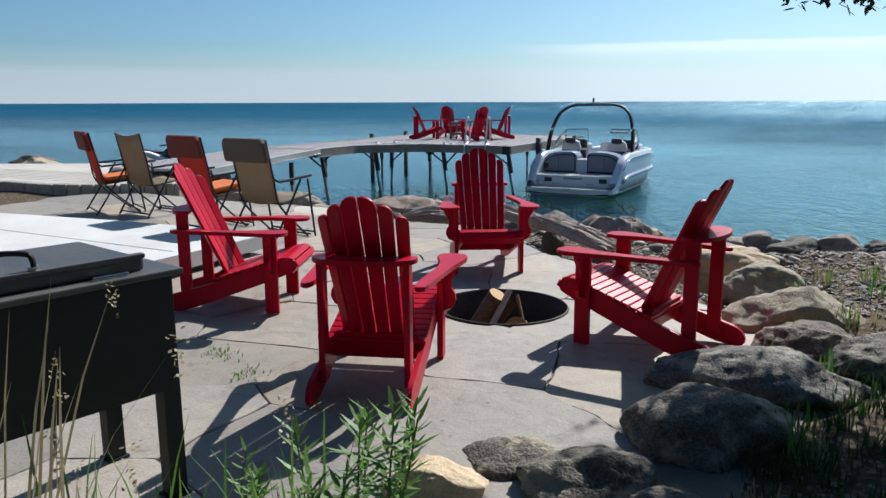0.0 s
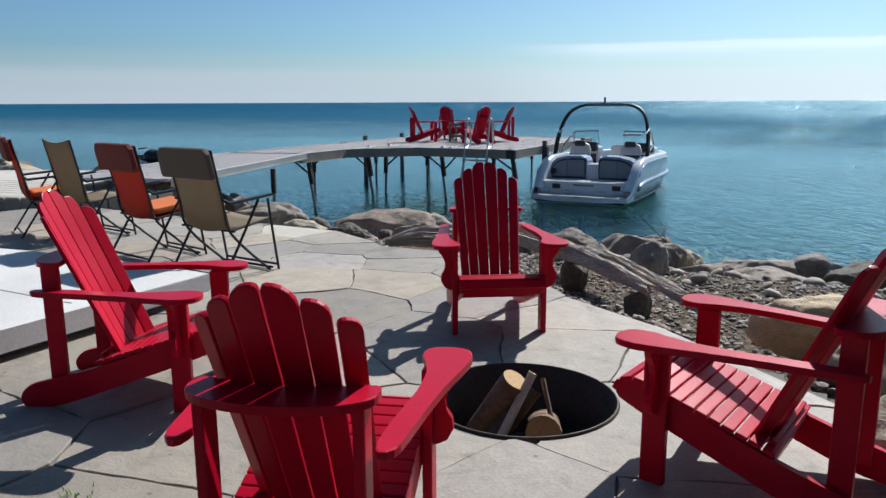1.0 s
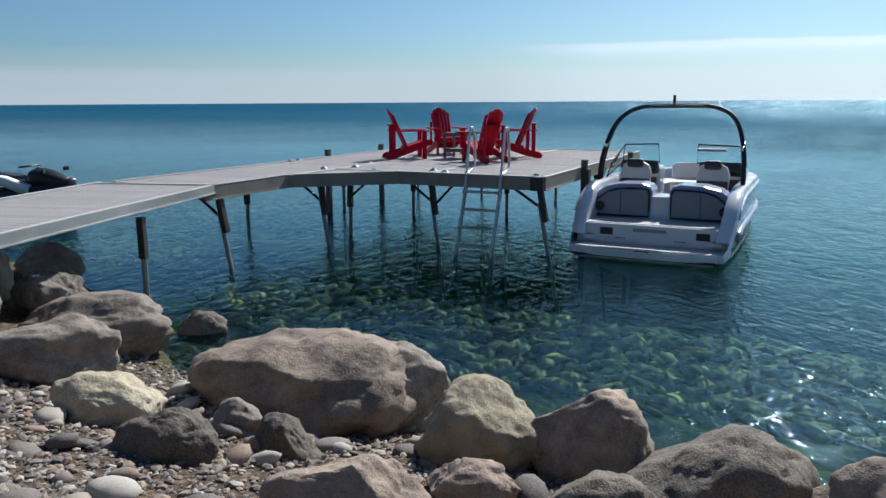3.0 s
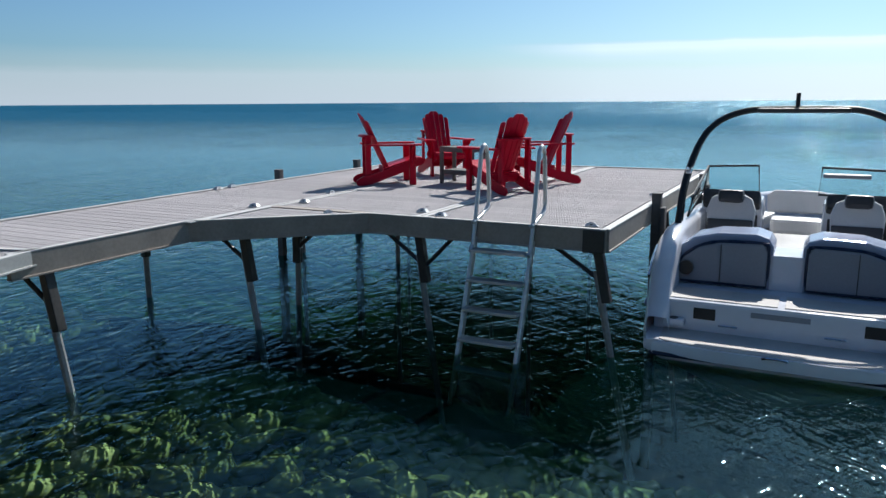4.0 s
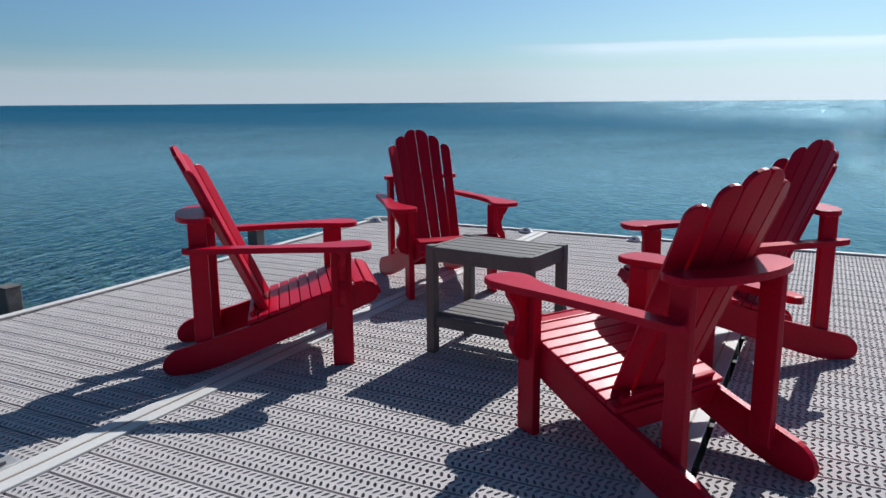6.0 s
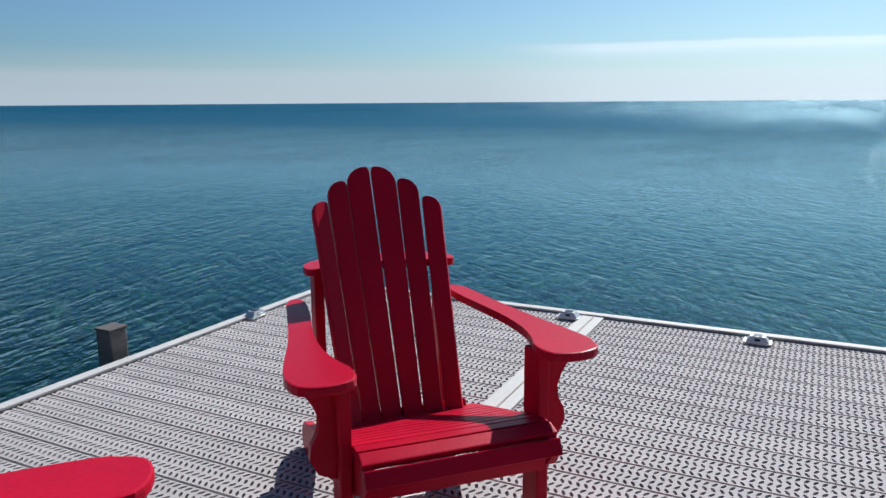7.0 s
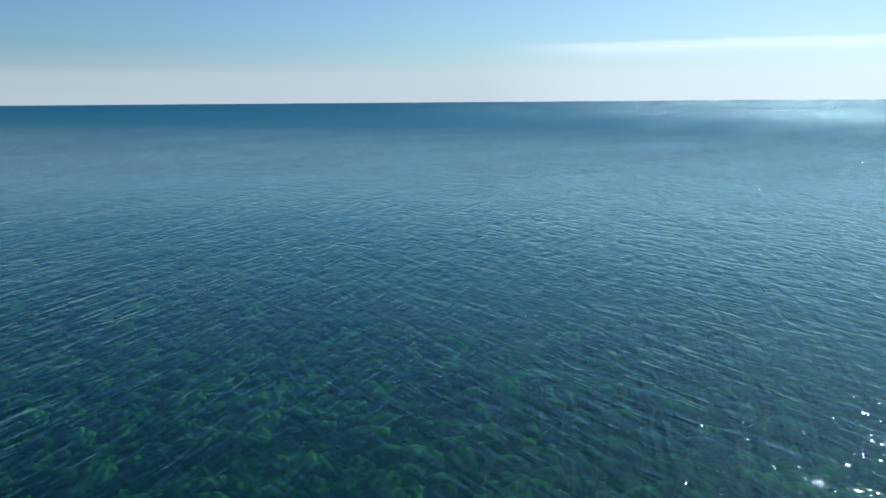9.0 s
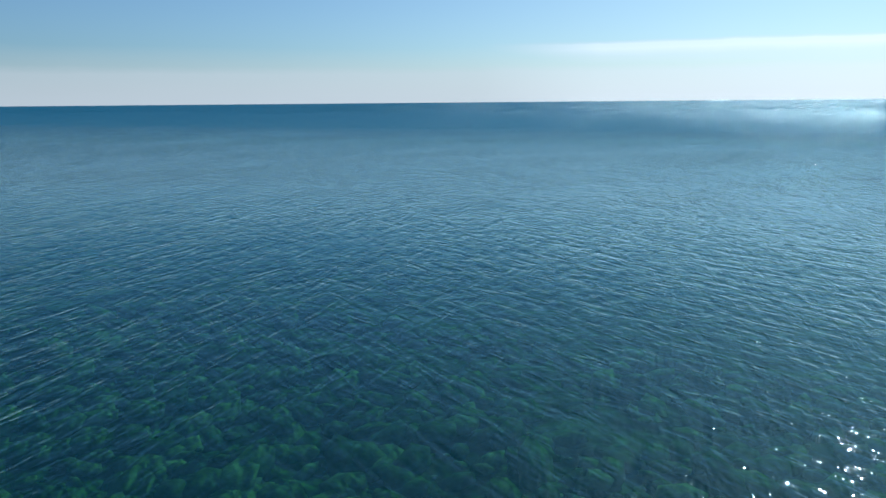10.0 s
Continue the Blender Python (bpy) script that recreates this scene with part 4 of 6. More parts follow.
def ladder():
    t = thing("dock_ladder", pose(-5.785, Y0, 0), "aluminium dock ladder with hooped handrails and flat treads", "ladder")
    for s in (-1, 1):
        x = s * 0.294
        hoop = arc([(x, -0.62, -0.45), (x, -0.28, 0.45), (x, -0.09, 1.0), (x, 0.06, 1.66), (x, 0.1, 1.86), (x, 0.17, 1.925), (x, 0.24, 1.86), (x, 0.27, 1.66), (x, 0.29, 1.4), (x, 0.24, 1.3), (x, 0.05, 1.235), (x, -0.1, 1.21)], 5)
        part("handrail", tubed(hoop, 0.021, 10), LADDER, t, "bent aluminium tube handrail", True)
        part("stile", boxed((0.03, 0.075, 1.5), (x, -0.30, 0.32), (-20.5, 0, 0), 0.006), LADDER, t)
        part("stay", tubed([(x, -0.16, 0.94), (x, -0.02, 1.05)], 0.02, 8), LADDER, t)
    for k in range(5):
        z = 0.95 - k * 0.265
        part("tread", boxed((0.55, 0.125, 0.028), (0, -0.135 - (0.95 - z) * 0.375, z), (0, 0, 0), 0.005), LADDER, t, "ribbed aluminium tread")


ladder()


# ---- garden chairs ----
def mirror(points):
    return [(-x, y) for x, y in points][::-1]


def adirondack(m, label, group):
    t = thing("adirondack_chair", m, label, "chair", group)
    yz = Matrix(((0, 0, 1, 0), (1, 0, 0, 0), (0, 1, 0, 0), (0, 0, 0, 1)))   # outline x,y -> y,z ; thickness -> x
    xz = Matrix(((1, 0, 0, 0), (0, 0, 1, 0), (0, 1, 0, 0), (0, 0, 0, 1)))   # outline x,y -> x,z ; thickness -> y
    arm = [(p.x, p.y) for p in arc([(0.266, -0.02, 0), (0.244, 0.05, 0), (0.262, 0.115, 0), (0.33, 0.134, 0), (0.392, 0.112, 0), (0.412, 0.045, 0), (0.398, -0.06, 0), (0.368, -0.2, 0), (0.342, -0.36, 0), (0.322, -0.52, 0), (0.3, -0.655, 0), (0.252, -0.66, 0), (0.256, -0.5, 0), (0.284, -0.28, 0), (0.286, -0.12, 0), (0.266, -0.02, 0)], 3)][:-1]
    bracket = [(0.288, 0.546), (0.378, 0.546), (0.37, 0.515), (0.34, 0.478), (0.326, 0.44), (0.33, 0.405), (0.352, 0.372), (0.356, 0.335), (0.335, 0.295), (0.3, 0.278), (0.288, 0.275)]
    stringer = [(p.x, p.y) for p in arc([(0.155, 0.29, 0), (0.172, 0.33, 0), (0.14, 0.372, 0), (0.05, 0.362, 0), (-0.12, 0.305, 0), (-0.4, 0.205, 0), (-0.65, 0.135, 0), (-0.745, 0.107, 0), (-0.79, 0.055, 0), (-0.775, 0.006, 0), (-0.7, 0.0, 0), (-0.57, 0.022, 0), (-0.3, 0.115, 0), (0.0, 0.225, 0), (0.155, 0.29, 0)], 3)][:-1]
    for s in (-1, 1):
        part("arm", slab(bmesh.new(), arm if s > 0 else mirror(arm), 0.547, 0.572, None, 0.006), RED, t)
        part("arm_bracket", slab(bmesh.new(), bracket if s > 0 else mirror(bracket), -0.014, 0.014, xz, 0.003), RED, t)
        part("front_leg", boxed((0.034, 0.092, 0.546), (s * 0.272, 0, 0.273), (0, 0, 0), 0.006), RED, t)
        part("rear_post", boxed((0.032, 0.078, 0.612), (s * 0.209, -0.612, 0.376), (0, 0, 0), 0.006), RED, t)
        part("side_rail", slab(bmesh.new(), stringer, s * 0.24 - 0.013, s * 0.24 + 0.013, yz, 0.004), RED, t)
    # seat slats follow the rails
    seat = arc([(0, 0.176, 0.315), (0, 0.15, 0.358), (0, 0.075, 0.37), (0, -0.12, 0.312), (0, -0.3, 0.256), (0, -0.42, 0.216)], 8)
    total = [0.0]
    for a, b in zip(seat, seat[1:]):
        total.append(total[-1] + (b - a).length)
    n = 13
    for k in range(n):
        s = (k + 0.5) / n * total[-1]
        i = max(j for j in range(len(seat) - 1) if total[j] <= s)
        p = seat[i].lerp(seat[i + 1], (s - total[i]) / (total[i + 1] - total[i]))
        d = seat[i + 1] - seat[i]
        tilt = math.degrees(math.atan2(-d.z, -d.y))
        part("seat_slat", boxed((0.515, total[-1] / n - 0.006, 0.019), (0, p.y, p.z + 0.002), (tilt, 0, 0), 0.004), RED, t)
    part("front_apron", boxed((0.47, 0.018, 0.06), (0, 0.138, 0.3), (-14, 0, 0), 0.004), RED, t)
    part("rear_stretcher", boxed((0.47, 0.022, 0.09), (0, -0.39, 0.165), (20, 0, 0), 0.004), RED, t)
    # back: six fanned slats with rounded tops
    foot, head = Vector((0, -0.355, 0.195)), Vector((0, -0.716, 0.992))
    up = (head - foot).normalized()
    for x0, x1, w0, w1, rise, fwd, turn in ((0.034, 0.044, 0.062, 0.082, 1.0, 0.0, 3), (0.099, 0.122, 0.059, 0.07, 0.95, 0.01, 12), (0.16, 0.19, 0.056, 0.063, 0.88, 0.036, 29)):
        for s in (-1, 1):
            length = (head - foot).length * rise
            half0, half1 = w0 / 2, w1 / 2
            r = w1 * 0.78
            outline = [(-half0, 0), (half0, 0)]
            tip = [(half1, length - r)] + [(half1 - r + r * math.cos(a), length - r + r * math.sin(a)) for a in (0.35, 0.7, 1.05, 1.35)] + [(-half1 + 0.014, length), (-half1 + 0.004, length - 0.004), (-half1, length - 0.016)]
            outline += tip
            if s < 0:
                outline = mirror(outline)
            fan = math.atan2((x1 - x0), length)
            side = Vector((s, 0, 0))
            axis_y = (up * math.cos(fan) + side * math.sin(fan)).normalized()
            axis_x = (Matrix.Rotation(radians(s * turn), 3, axis_y) @ Vector((1, 0, 0)))
            axis_x = (axis_x - axis_y * axis_x.dot(axis_y)).normalized()
            axis_z = axis_x.cross(axis_y)
            origin = foot + Vector((s * x0, fwd, 0))
            frame_m = Matrix.Translation(origin) @ Matrix((axis_x, axis_y, axis_z)).transposed().to_4x4()
            part("back_slat", slab(bmesh.new(), outline, -0.009, 0.009, frame_m, 0.004), RED, t)
    # curved shelf that carries the back
    shelf = [(p.x, p.y) for p in arc([(-0.235, -0.55, 0), (-0.165, -0.566, 0), (0.0, -0.592, 0), (0.165, -0.566, 0), (0.235, -0.55, 0), (0.252, -0.585, 0), (0.238, -0.65, 0), (0.15, -0.702, 0), (0.0, -0.722, 0), (-0.15, -0.702, 0), (-0.238, -0.65, 0), (-0.252, -0.585, 0), (-0.235, -0.55, 0)], 4)][:-1]
    part("back_shelf", slab(bmesh.new(), shelf, 0.67, 0.694, None, 0.005), RED, t)
    part("back_rail", boxed((0.44, 0.02, 0.06), (0, -0.392, 0.23), (22, 0, 0), 0.004), RED, t)
    return t


def chair_pose(x, y, z, facing):
    return pose(x, y, z, 0, 0, facing - 90)


PATIO_Z = 0.917
first = adirondack(chair_pose(-1.059, 0.659, PATIO_Z, 23.8), "glossy red wooden Adirondack chair on the flagstone patio", "chairs round the fire pit")
for x, y, a in ((-0.122, 2.176, -58.4), (0.223, 0.037, 108.2), (1.163, 0.982, 169.0)):
    copy_thing(first, chair_pose(x, y, PATIO_Z, a))
for x, y, a in ((-8.432, 17.256, 39.0), (-8.369, 18.39, -43.2), (-7.11, 16.977, 148.6), (-6.94, 17.867, 217.0)):
    c = copy_thing(first, chair_pose(x, y, DECK + 0.002, a))
    tagged(c, "glossy red wooden Adirondack chair on the dock planks", "chair", "chairs round the side table")


def side_table():
    t = thing("side_table", pose(-7.7, 17.51, DECK + 0.002, 0, 0, -7.0), "grey slatted side table with a lower shelf", "table")
    lx, ly = 0.255, 0.165
    for sx in (-1, 1):
        for sy in (-1, 1):
            part("leg", boxed((0.045, 0.045, 0.523), (sx * lx, sy * ly, 0.2615), (0, 0, 0), 0.004), GREYWOOD, t)
    for sy in (-1, 1):
        part("apron", boxed((0.47, 0.022, 0.07), (0, sy * (ly + 0.004), 0.482), (0, 0, 0), 0.004), GREYWOOD, t)
        part("shelf_rail", boxed((0.47, 0.022, 0.05), (0, sy * ly, 0.155), (0, 0, 0), 0.004), GREYWOOD, t)
    for sx in (-1, 1):
        part("end_apron", boxed((0.022, 0.29, 0.07), (sx * (lx + 0.004), 0, 0.482), (0, 0, 0), 0.004), GREYWOOD, t)
        part("shelf_end_rail", boxed((0.022, 0.29, 0.05), (sx * lx, 0, 0.155), (0, 0, 0), 0.004), GREYWOOD, t)
    for k in range(5):
        part("top_slat", boxed((0.49, 0.055, 0.018), (0, -0.126 + k * 0.063, 0.507), (0, 0, 0), 0.004), GREYWOOD, t)
        part("shelf_slat", boxed((0.47, 0.056, 0.016), (0, -0.122 + k * 0.061, 0.186), (0, 0, 0), 0.004), GREYWOOD, t)


side_table()


def sling_chair(m, cloth, label, headrest=True, cushion=False):
    """High-backed folding chair: sling on a black tube frame with crossed legs."""
    t = thing("folding_chair", m, label, "chair", "folding chairs by the terrace")
    w = 0.27
    for s in (-1, 1):
        x = s * w
        part("back_tube", tubed(arc([(x, -0.31, 1.04), (x, -0.225, 0.65), (x, -0.15, 0.36), (x, 0.24, 0.0)], 4), 0.0115, 6), BLACK, t)
        part("seat_tube", tubed([(x, -0.15, 0.39), (x, 0.31, 0.445)], 0.0115, 6), BLACK, t)
        x2 = s * (w + 0.055)
        part("rear_leg", tubed([(x2, -0.31, 0.0), (x2, 0.1, 0.62)], 0.0115, 6), BLACK, t)
        part("front_leg", tubed([(x2, 0.29, 0.0), (x2, 0.2, 0.62)], 0.0115, 6), BLACK, t)
        part("armrest", boxed((0.05, 0.46, 0.024), (s * (w + 0.055), 0.02, 0.635), (4, 0, 0), 0.01), BLACK_PLASTIC, t)
        part("arm_stay", tubed([(x2, -0.2, 0.62), (x, -0.225, 0.65)], 0.0115, 6), BLACK, t)
    for y, z in ((-0.283, 0.045), (0.284, 0.045), (0.22, 0.03), (-0.165, 0.39)):
        part("cross_bar", tubed([(-w - 0.055, y, z), (w + 0.055, y, z)], 0.0105, 6), BLACK, t)

    def cloth_strip(points, half, name, label_=""):
        bm = bmesh.new()
        rows = []
        for p in points:
            rows.append([bm.verts.new((half * (k / 4 - 1), p[0] + 0.02 * (1 - (k / 4 - 1) ** 2) * p[2], p[1] - 0.02 * (1 - (k / 4 - 1) ** 2) * (1 - p[2]))) for k in range(9)])
        for a, b in zip(rows, rows[1:]):
            for k in range(8):
                bm.faces.new((a[k], a[k + 1], b[k + 1], b[k]))
        ob = part(name, bm, cloth, t, label_, True)
        sol = ob.modifiers.new("thickness", "SOLIDIFY")
        sol.thickness = 0.006
        return ob

    cloth_strip([(-0.315, 1.045, -1), (-0.268, 0.85, -1), (-0.21, 0.6, -1), (-0.165, 0.41, -1)], w, "back_sling")
    cloth_strip([(-0.15, 0.4, 0), (0.0, 0.415, 0), (0.2, 0.435, 0), (0.31, 0.448, 0)], w, "seat_sling")
    if headrest:
        bm = slab(bmesh.new(), [(-0.29, 0.0), (0.29, 0.0), (0.305, 0.03), (0.3, 0.2), (0.255, 0.245), (-0.255, 0.245), (-0.3, 0.2), (-0.305, 0.03)], -0.004, 0.05, pose(0, -0.298, 0.82, 101, 0, 0), 0.014)
        part("headrest", bm, SLING_SHADE if cloth is SLING_TAN else SLING_SHADE_RED, t, "folded-over headrest cloth")
    if cushion:
        part("cushion", boxed((0.46, 0.44, 0.06), (0, 0.08, 0.465), (6, 0, 0), 0.025), ORANGE, t, "orange seat cushion")
    return t


sling_chair(chair_pose(-2.86, 2.75, PATIO_Z, 83), SLING_TAN, "tan sling folding chair with black tube frame on flagstones")
sling_chair(chair_pose(-3.9, 2.98, PATIO_Z, 78), SLING_RED, "rust-red sling folding chair with an orange cushion", True, True)
sling_chair(chair_pose(-5.38, 3.45, PATIO_Z, 80), SLING_TAN, "tan sling folding chair with a bare back panel", False)
sling_chair(chair_pose(-6.02, 3.38, PATIO_Z, 62), SLING_RED, "rust-red sling folding chair with an orange cushion", True, True)


# ---- fire pit ----
def fire_pit():
    t = thing("fire_pit", pose(PIT[0], PIT[1], 0), "sunken round fire pit with a rusty steel rim", "fire pit")
    bm = bmesh.new()
    n = 48
    rings = []
    for r, z in ((PIT[2] + 0.012, 0.5), (PIT[2] + 0.012, 0.922), (PIT[2] + 0.008, 0.926), (PIT[2] + 0.002, 0.925), (PIT[2] - 0.005, 0.5)):
        rings.append([bm.verts.new((r * math.cos(2 * math.pi * k / n), r * math.sin(2 * math.pi * k / n), z)) for k in range(n)])
    for a, b in zip(rings, rings[1:]):
        for k in range(n):
            bm.faces.new((a[k], a[(k + 1) % n], b[(k + 1) % n], b[k]))
    part("steel_ring", bm, RUST, t, "", True)
    bm = bmesh.new()
    bmesh.ops.create_icosphere(bm, subdivisions=4, radius=1.0)
    for v in bm.verts:
        h = 0.5 + 0.5 * noise.noise(v.co * 4)
        v.co = Vector((v.co.x * (PIT[2] - 0.01), v.co.y * (PIT[2] - 0.01), 0.53 + 0.07 * v.co.z * h))
    part("ash_bed", bm, ASH, t, "grey ash and charred scraps", True)


fire_pit()


def firewood(a, b, r, name_label, bark, split=False):
    a, b = Vector(a), Vector(b)
    d = b - a
    m = Matrix.Translation(a) @ d.to_track_quat("Z", "Y").to_matrix().to_4x4()
    t = thing("firewood_log", m, name_label, "firewood", "logs in the fire pit")
    n, length = 14, d.length
    bm = bmesh.new()
    rings = []
    for j in range(7):
        z = length * j / 6
        ring = []
        for k in range(n):
            ang = 2 * math.pi * k / n
            rr = r * (1 + 0.12 * noise.noise((math.cos(ang) * 2 + a.x * 9, math.sin(ang) * 2, z * 5)))
            x, y = rr * math.cos(ang), rr * math.sin(ang)
            if split:
                y = min(y, r * 0.15)
            ring.append(bm.verts.new((x, y, z)))
        rings.append(ring)
    for p, q in zip(rings, rings[1:]):
        for k in range(n):
            bm.faces.new((p[k], p[(k + 1) % n], q[(k + 1) % n], q[k]))
    part("bark", bm, bark, t, "", True)
    for z, sgn in ((0.0, -1), (length, 1)):
        bm = bmesh.new()
        src = [Vector((r * 0.98 * math.cos(2 * math.pi * k / n), min(r * 0.98 * math.sin(2 * math.pi * k / n), r * 0.15 if split else 9), z + sgn * 0.003)) for k in range(n)]
        bm.faces.new([bm.verts.new(p) for p in src])
        part("cut_end", bm, CUTWOOD, t)


firewood((0.08, 1.3, 0.58), (0.34, 1.28, 0.99), 0.068, "brown barked log leaning up in the fire pit", LOG_BARK)
firewood((0.2, 1.12, 0.58), (0.4, 1.36, 0.93), 0.05, "dark charred log leaning in the fire pit", BARK)
firewood((0.26, 1.1, 0.58), (0.42, 1.3, 1.03), 0.022, "thin pale birch branch standing in the fire pit", BIRCH)
firewood((0.4, 1.55, 0.66), (0.53, 1.16, 0.8), 0.085, "round log with a pale sawn end in the fire pit", LOG_BARK)
firewood((0.64, 1.15, 0.6), (0.44, 1.4, 0.97), 0.012, "thin grey stick in the fire pit", LOG_BARK)
firewood((0.1, 1.15, 0.6), (0.4, 1.02, 0.68), 0.05, "charred log lying in the ash", BARK)


# ---- boulders ----
def boulder(x, y, z, sx, sy, sz, material, label, turn=0.0, seed=0, detail=5):
    bm = bmesh.new()
    bmesh.ops.create_icosphere(bm, subdivisions=detail, radius=1.0)
    off = Vector((seed * 3.7, seed * 1.3, seed * 2.1))
    planes = []
    rng = random.Random(seed + 100)
    for _ in range(7):
        planes.append((Vector((rng.uniform(-1, 1), rng.uniform(-1, 1), rng.uniform(-0.6, 1))).normalized(), rng.uniform(0.66, 0.92)))
    for v in bm.verts:
        p = v.co.copy()
        for nrm, dist in planes:
            over = p.dot(nrm) - dist
            if over > 0:
                p -= nrm * over * 0.9
        ridge = abs(noise.noise(p * 2.3 + off))
        k = 1 + 0.15 * noise.noise(p * 1.3 + off) + 0.08 * noise.noise(p * 3.1 + off) + 0.035 * noise.noise(p * 7 + off) + 0.018 * noise.noise(p * 15 + off) - 0.05 * max(0.0, 0.12 - ridge) / 0.12
        v.co = Vector((p.x * sx * k, p.y * sy * k, p.z * sz * k)) * 1.1
    ob = finish("boulder", bm, material, None, "", True)
    ob.matrix_world = pose(x, y, z, 0, 0, turn)
    return tagged(ob, label, "boulder", "boulders on the shore")


TONES = ((STONE, "large rounded grey-brown boulder on the lake shore"), (STONE_WET, "dark weathered boulder on the lake shore"), (STONE_TAN, "tan rounded boulder on the lake shore"), (STONE_SHADED, "lichen-speckled boulder beside the patio, darkened for tree shade"))
MID = [(-4.32, 7.9, 0.32, 0.79, 0.6, 0.35, 0), (-2.9, 7.7, 0.31, 0.37, 0.3, 0.29, 2), (-2.22, 7.9, 0.29, 0.36, 0.3, 0.32, 0), (-1.46, 7.6, 0.34, 0.47, 0.36, 0.29, 1), (-0.89, 7.3, 0.33, 0.2, 0.16, 0.2, 0), (-0.56, 7.6, 0.33, 0.45, 0.33, 0.28, 0), (-0.03, 7.0, 0.41, 0.3, 0.22, 0.23, 0),
       (-1.95, 7.0, 0.38, 0.31, 0.2, 0.17, 1), (-2.6, 7.0, 0.36, 0.25, 0.16, 0.13, 0), (-2.83, 6.16, 0.62, 0.33, 0.22, 0.23, 0), (-1.25, 6.9, 0.42, 0.27, 0.2, 0.19, 0)]
LEFT = [(-6.34, 7.25, 0.41, 0.53, 0.32, 0.29, 0), (-5.13, 6.8, 0.43, 0.35, 0.22, 0.18, 2), (-4.17, 6.44, 0.51, 0.26, 0.18, 0.17, 1), (-4.28, 7.12, 0.33, 0.18, 0.13, 0.14, 0), (-3.75, 6.9, 0.36, 0.2, 0.15, 0.19, 1), (-8.3, 7.5, 0.76, 0.36, 0.29, 0.35, 0), (-9.0, 8.4, 0.6, 0.36, 0.3, 0.33, 0),
        (-8.0, 8.5, 0.42, 0.34, 0.27, 0.27, 0), (-7.04, 8.3, 0.26, 0.67, 0.45, 0.28, 0), (-6.9, 6.5, 0.6, 0.6, 0.3, 0.26, 0), (-6.78, 9.3, -0.09, 0.28, 0.21, 0.25, 1), (-3.7, 8.1, 0.24, 0.36, 0.28, 0.33, 0)]
FAR_RIGHT = [(1.0, 7.6, 0.25, 0.44, 0.33, 0.22, 0), (1.65, 7.8, 0.24, 0.4, 0.31, 0.25, 0), (-0.25, 7.8, 0.28, 0.34, 0.26, 0.29, 0), (0.19, 7.4, 0.3, 0.23, 0.18, 0.21, 2), (0.5, 7.0, 0.31, 0.36, 0.26, 0.15, 0), (1.23, 6.6, 0.4, 0.48, 0.35, 0.13, 0), (2.08, 7.5, 0.29, 0.4, 0.3, 0.23, 1), (2.61, 7.6, 0.3, 0.38, 0.3, 0.26, 0), (3.09, 7.4, 0.32, 0.3, 0.25, 0.23, 1),
             (-0.25, 6.2, 0.5, 0.17, 0.13, 0.15, 0), (0.03, 5.9, 0.6, 0.2, 0.17, 0.24, 0)]
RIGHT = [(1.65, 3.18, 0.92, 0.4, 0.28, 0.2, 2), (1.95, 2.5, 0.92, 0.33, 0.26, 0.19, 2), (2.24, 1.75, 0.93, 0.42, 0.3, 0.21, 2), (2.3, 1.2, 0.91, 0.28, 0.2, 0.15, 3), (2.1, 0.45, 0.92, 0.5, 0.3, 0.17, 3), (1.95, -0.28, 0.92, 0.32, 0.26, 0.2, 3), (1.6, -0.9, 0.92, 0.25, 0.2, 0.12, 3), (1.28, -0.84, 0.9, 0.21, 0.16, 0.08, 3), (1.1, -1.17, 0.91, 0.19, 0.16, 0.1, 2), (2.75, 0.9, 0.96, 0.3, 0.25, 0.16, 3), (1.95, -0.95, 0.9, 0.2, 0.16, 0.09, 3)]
# Added supports under the driftwood, toned dark for the shade beneath it
PROPS = [(-1.8, 5.22, 0.62, 0.3, 0.14, 0.18, 1), (-0.45, 4.82, 0.68, 0.12, 0.1, 0.17, 1), (0.3, 4.18, 0.63, 0.11, 0.09, 0.15, 1)]
count = 0
for table in (MID, LEFT, FAR_RIGHT, RIGHT, PROPS):
    for x, y, z, sx, sy, sz, tone in table:
        count += 1
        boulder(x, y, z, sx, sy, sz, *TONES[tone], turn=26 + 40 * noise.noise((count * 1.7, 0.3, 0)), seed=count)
boulder(-22.5, 14.0, -0.2, 1.1, 0.8, 0.62, STONE_TAN, "tan boulder standing in the shallows", 20, 71)
boulder(-24.0, 14.6, -0.15, 0.9, 0.7, 0.5, STONE_WET, "dark boulder standing in the shallows", 50, 72)
boulder(-11.3, 9.2, 0.55, 0.6, 0.5, 0.45, STONE_WET, "dark weathered boulder beside the landing", 10, 73)
for k, (x, y, z, sx, sy, sz) in enumerate(((-9.9, 7.3, 0.95, 0.36, 0.28, 0.3), (-9.1, 7.0, 0.85, 0.3, 0.25, 0.27), (-8.1, 6.75, 0.8, 0.34, 0.26, 0.27), (-7.6, 7.3, 0.6, 0.34, 0.28, 0.26), (-8.9, 6.6, 0.75, 0.22, 0.18, 0.2), (-7.3, 6.3, 0.75, 0.26, 0.2, 0.18))):
    boulder(x, y, z, sx, sy, sz, STONE, "rounded grey-brown boulder heaped beside the dock ramp", 25 * k, 80 + k)
boulder(-10.0, 9.9, 0.2, 0.4, 0.35, 0.32, STONE, "large rounded grey-brown boulder on the lake shore", 70, 74)


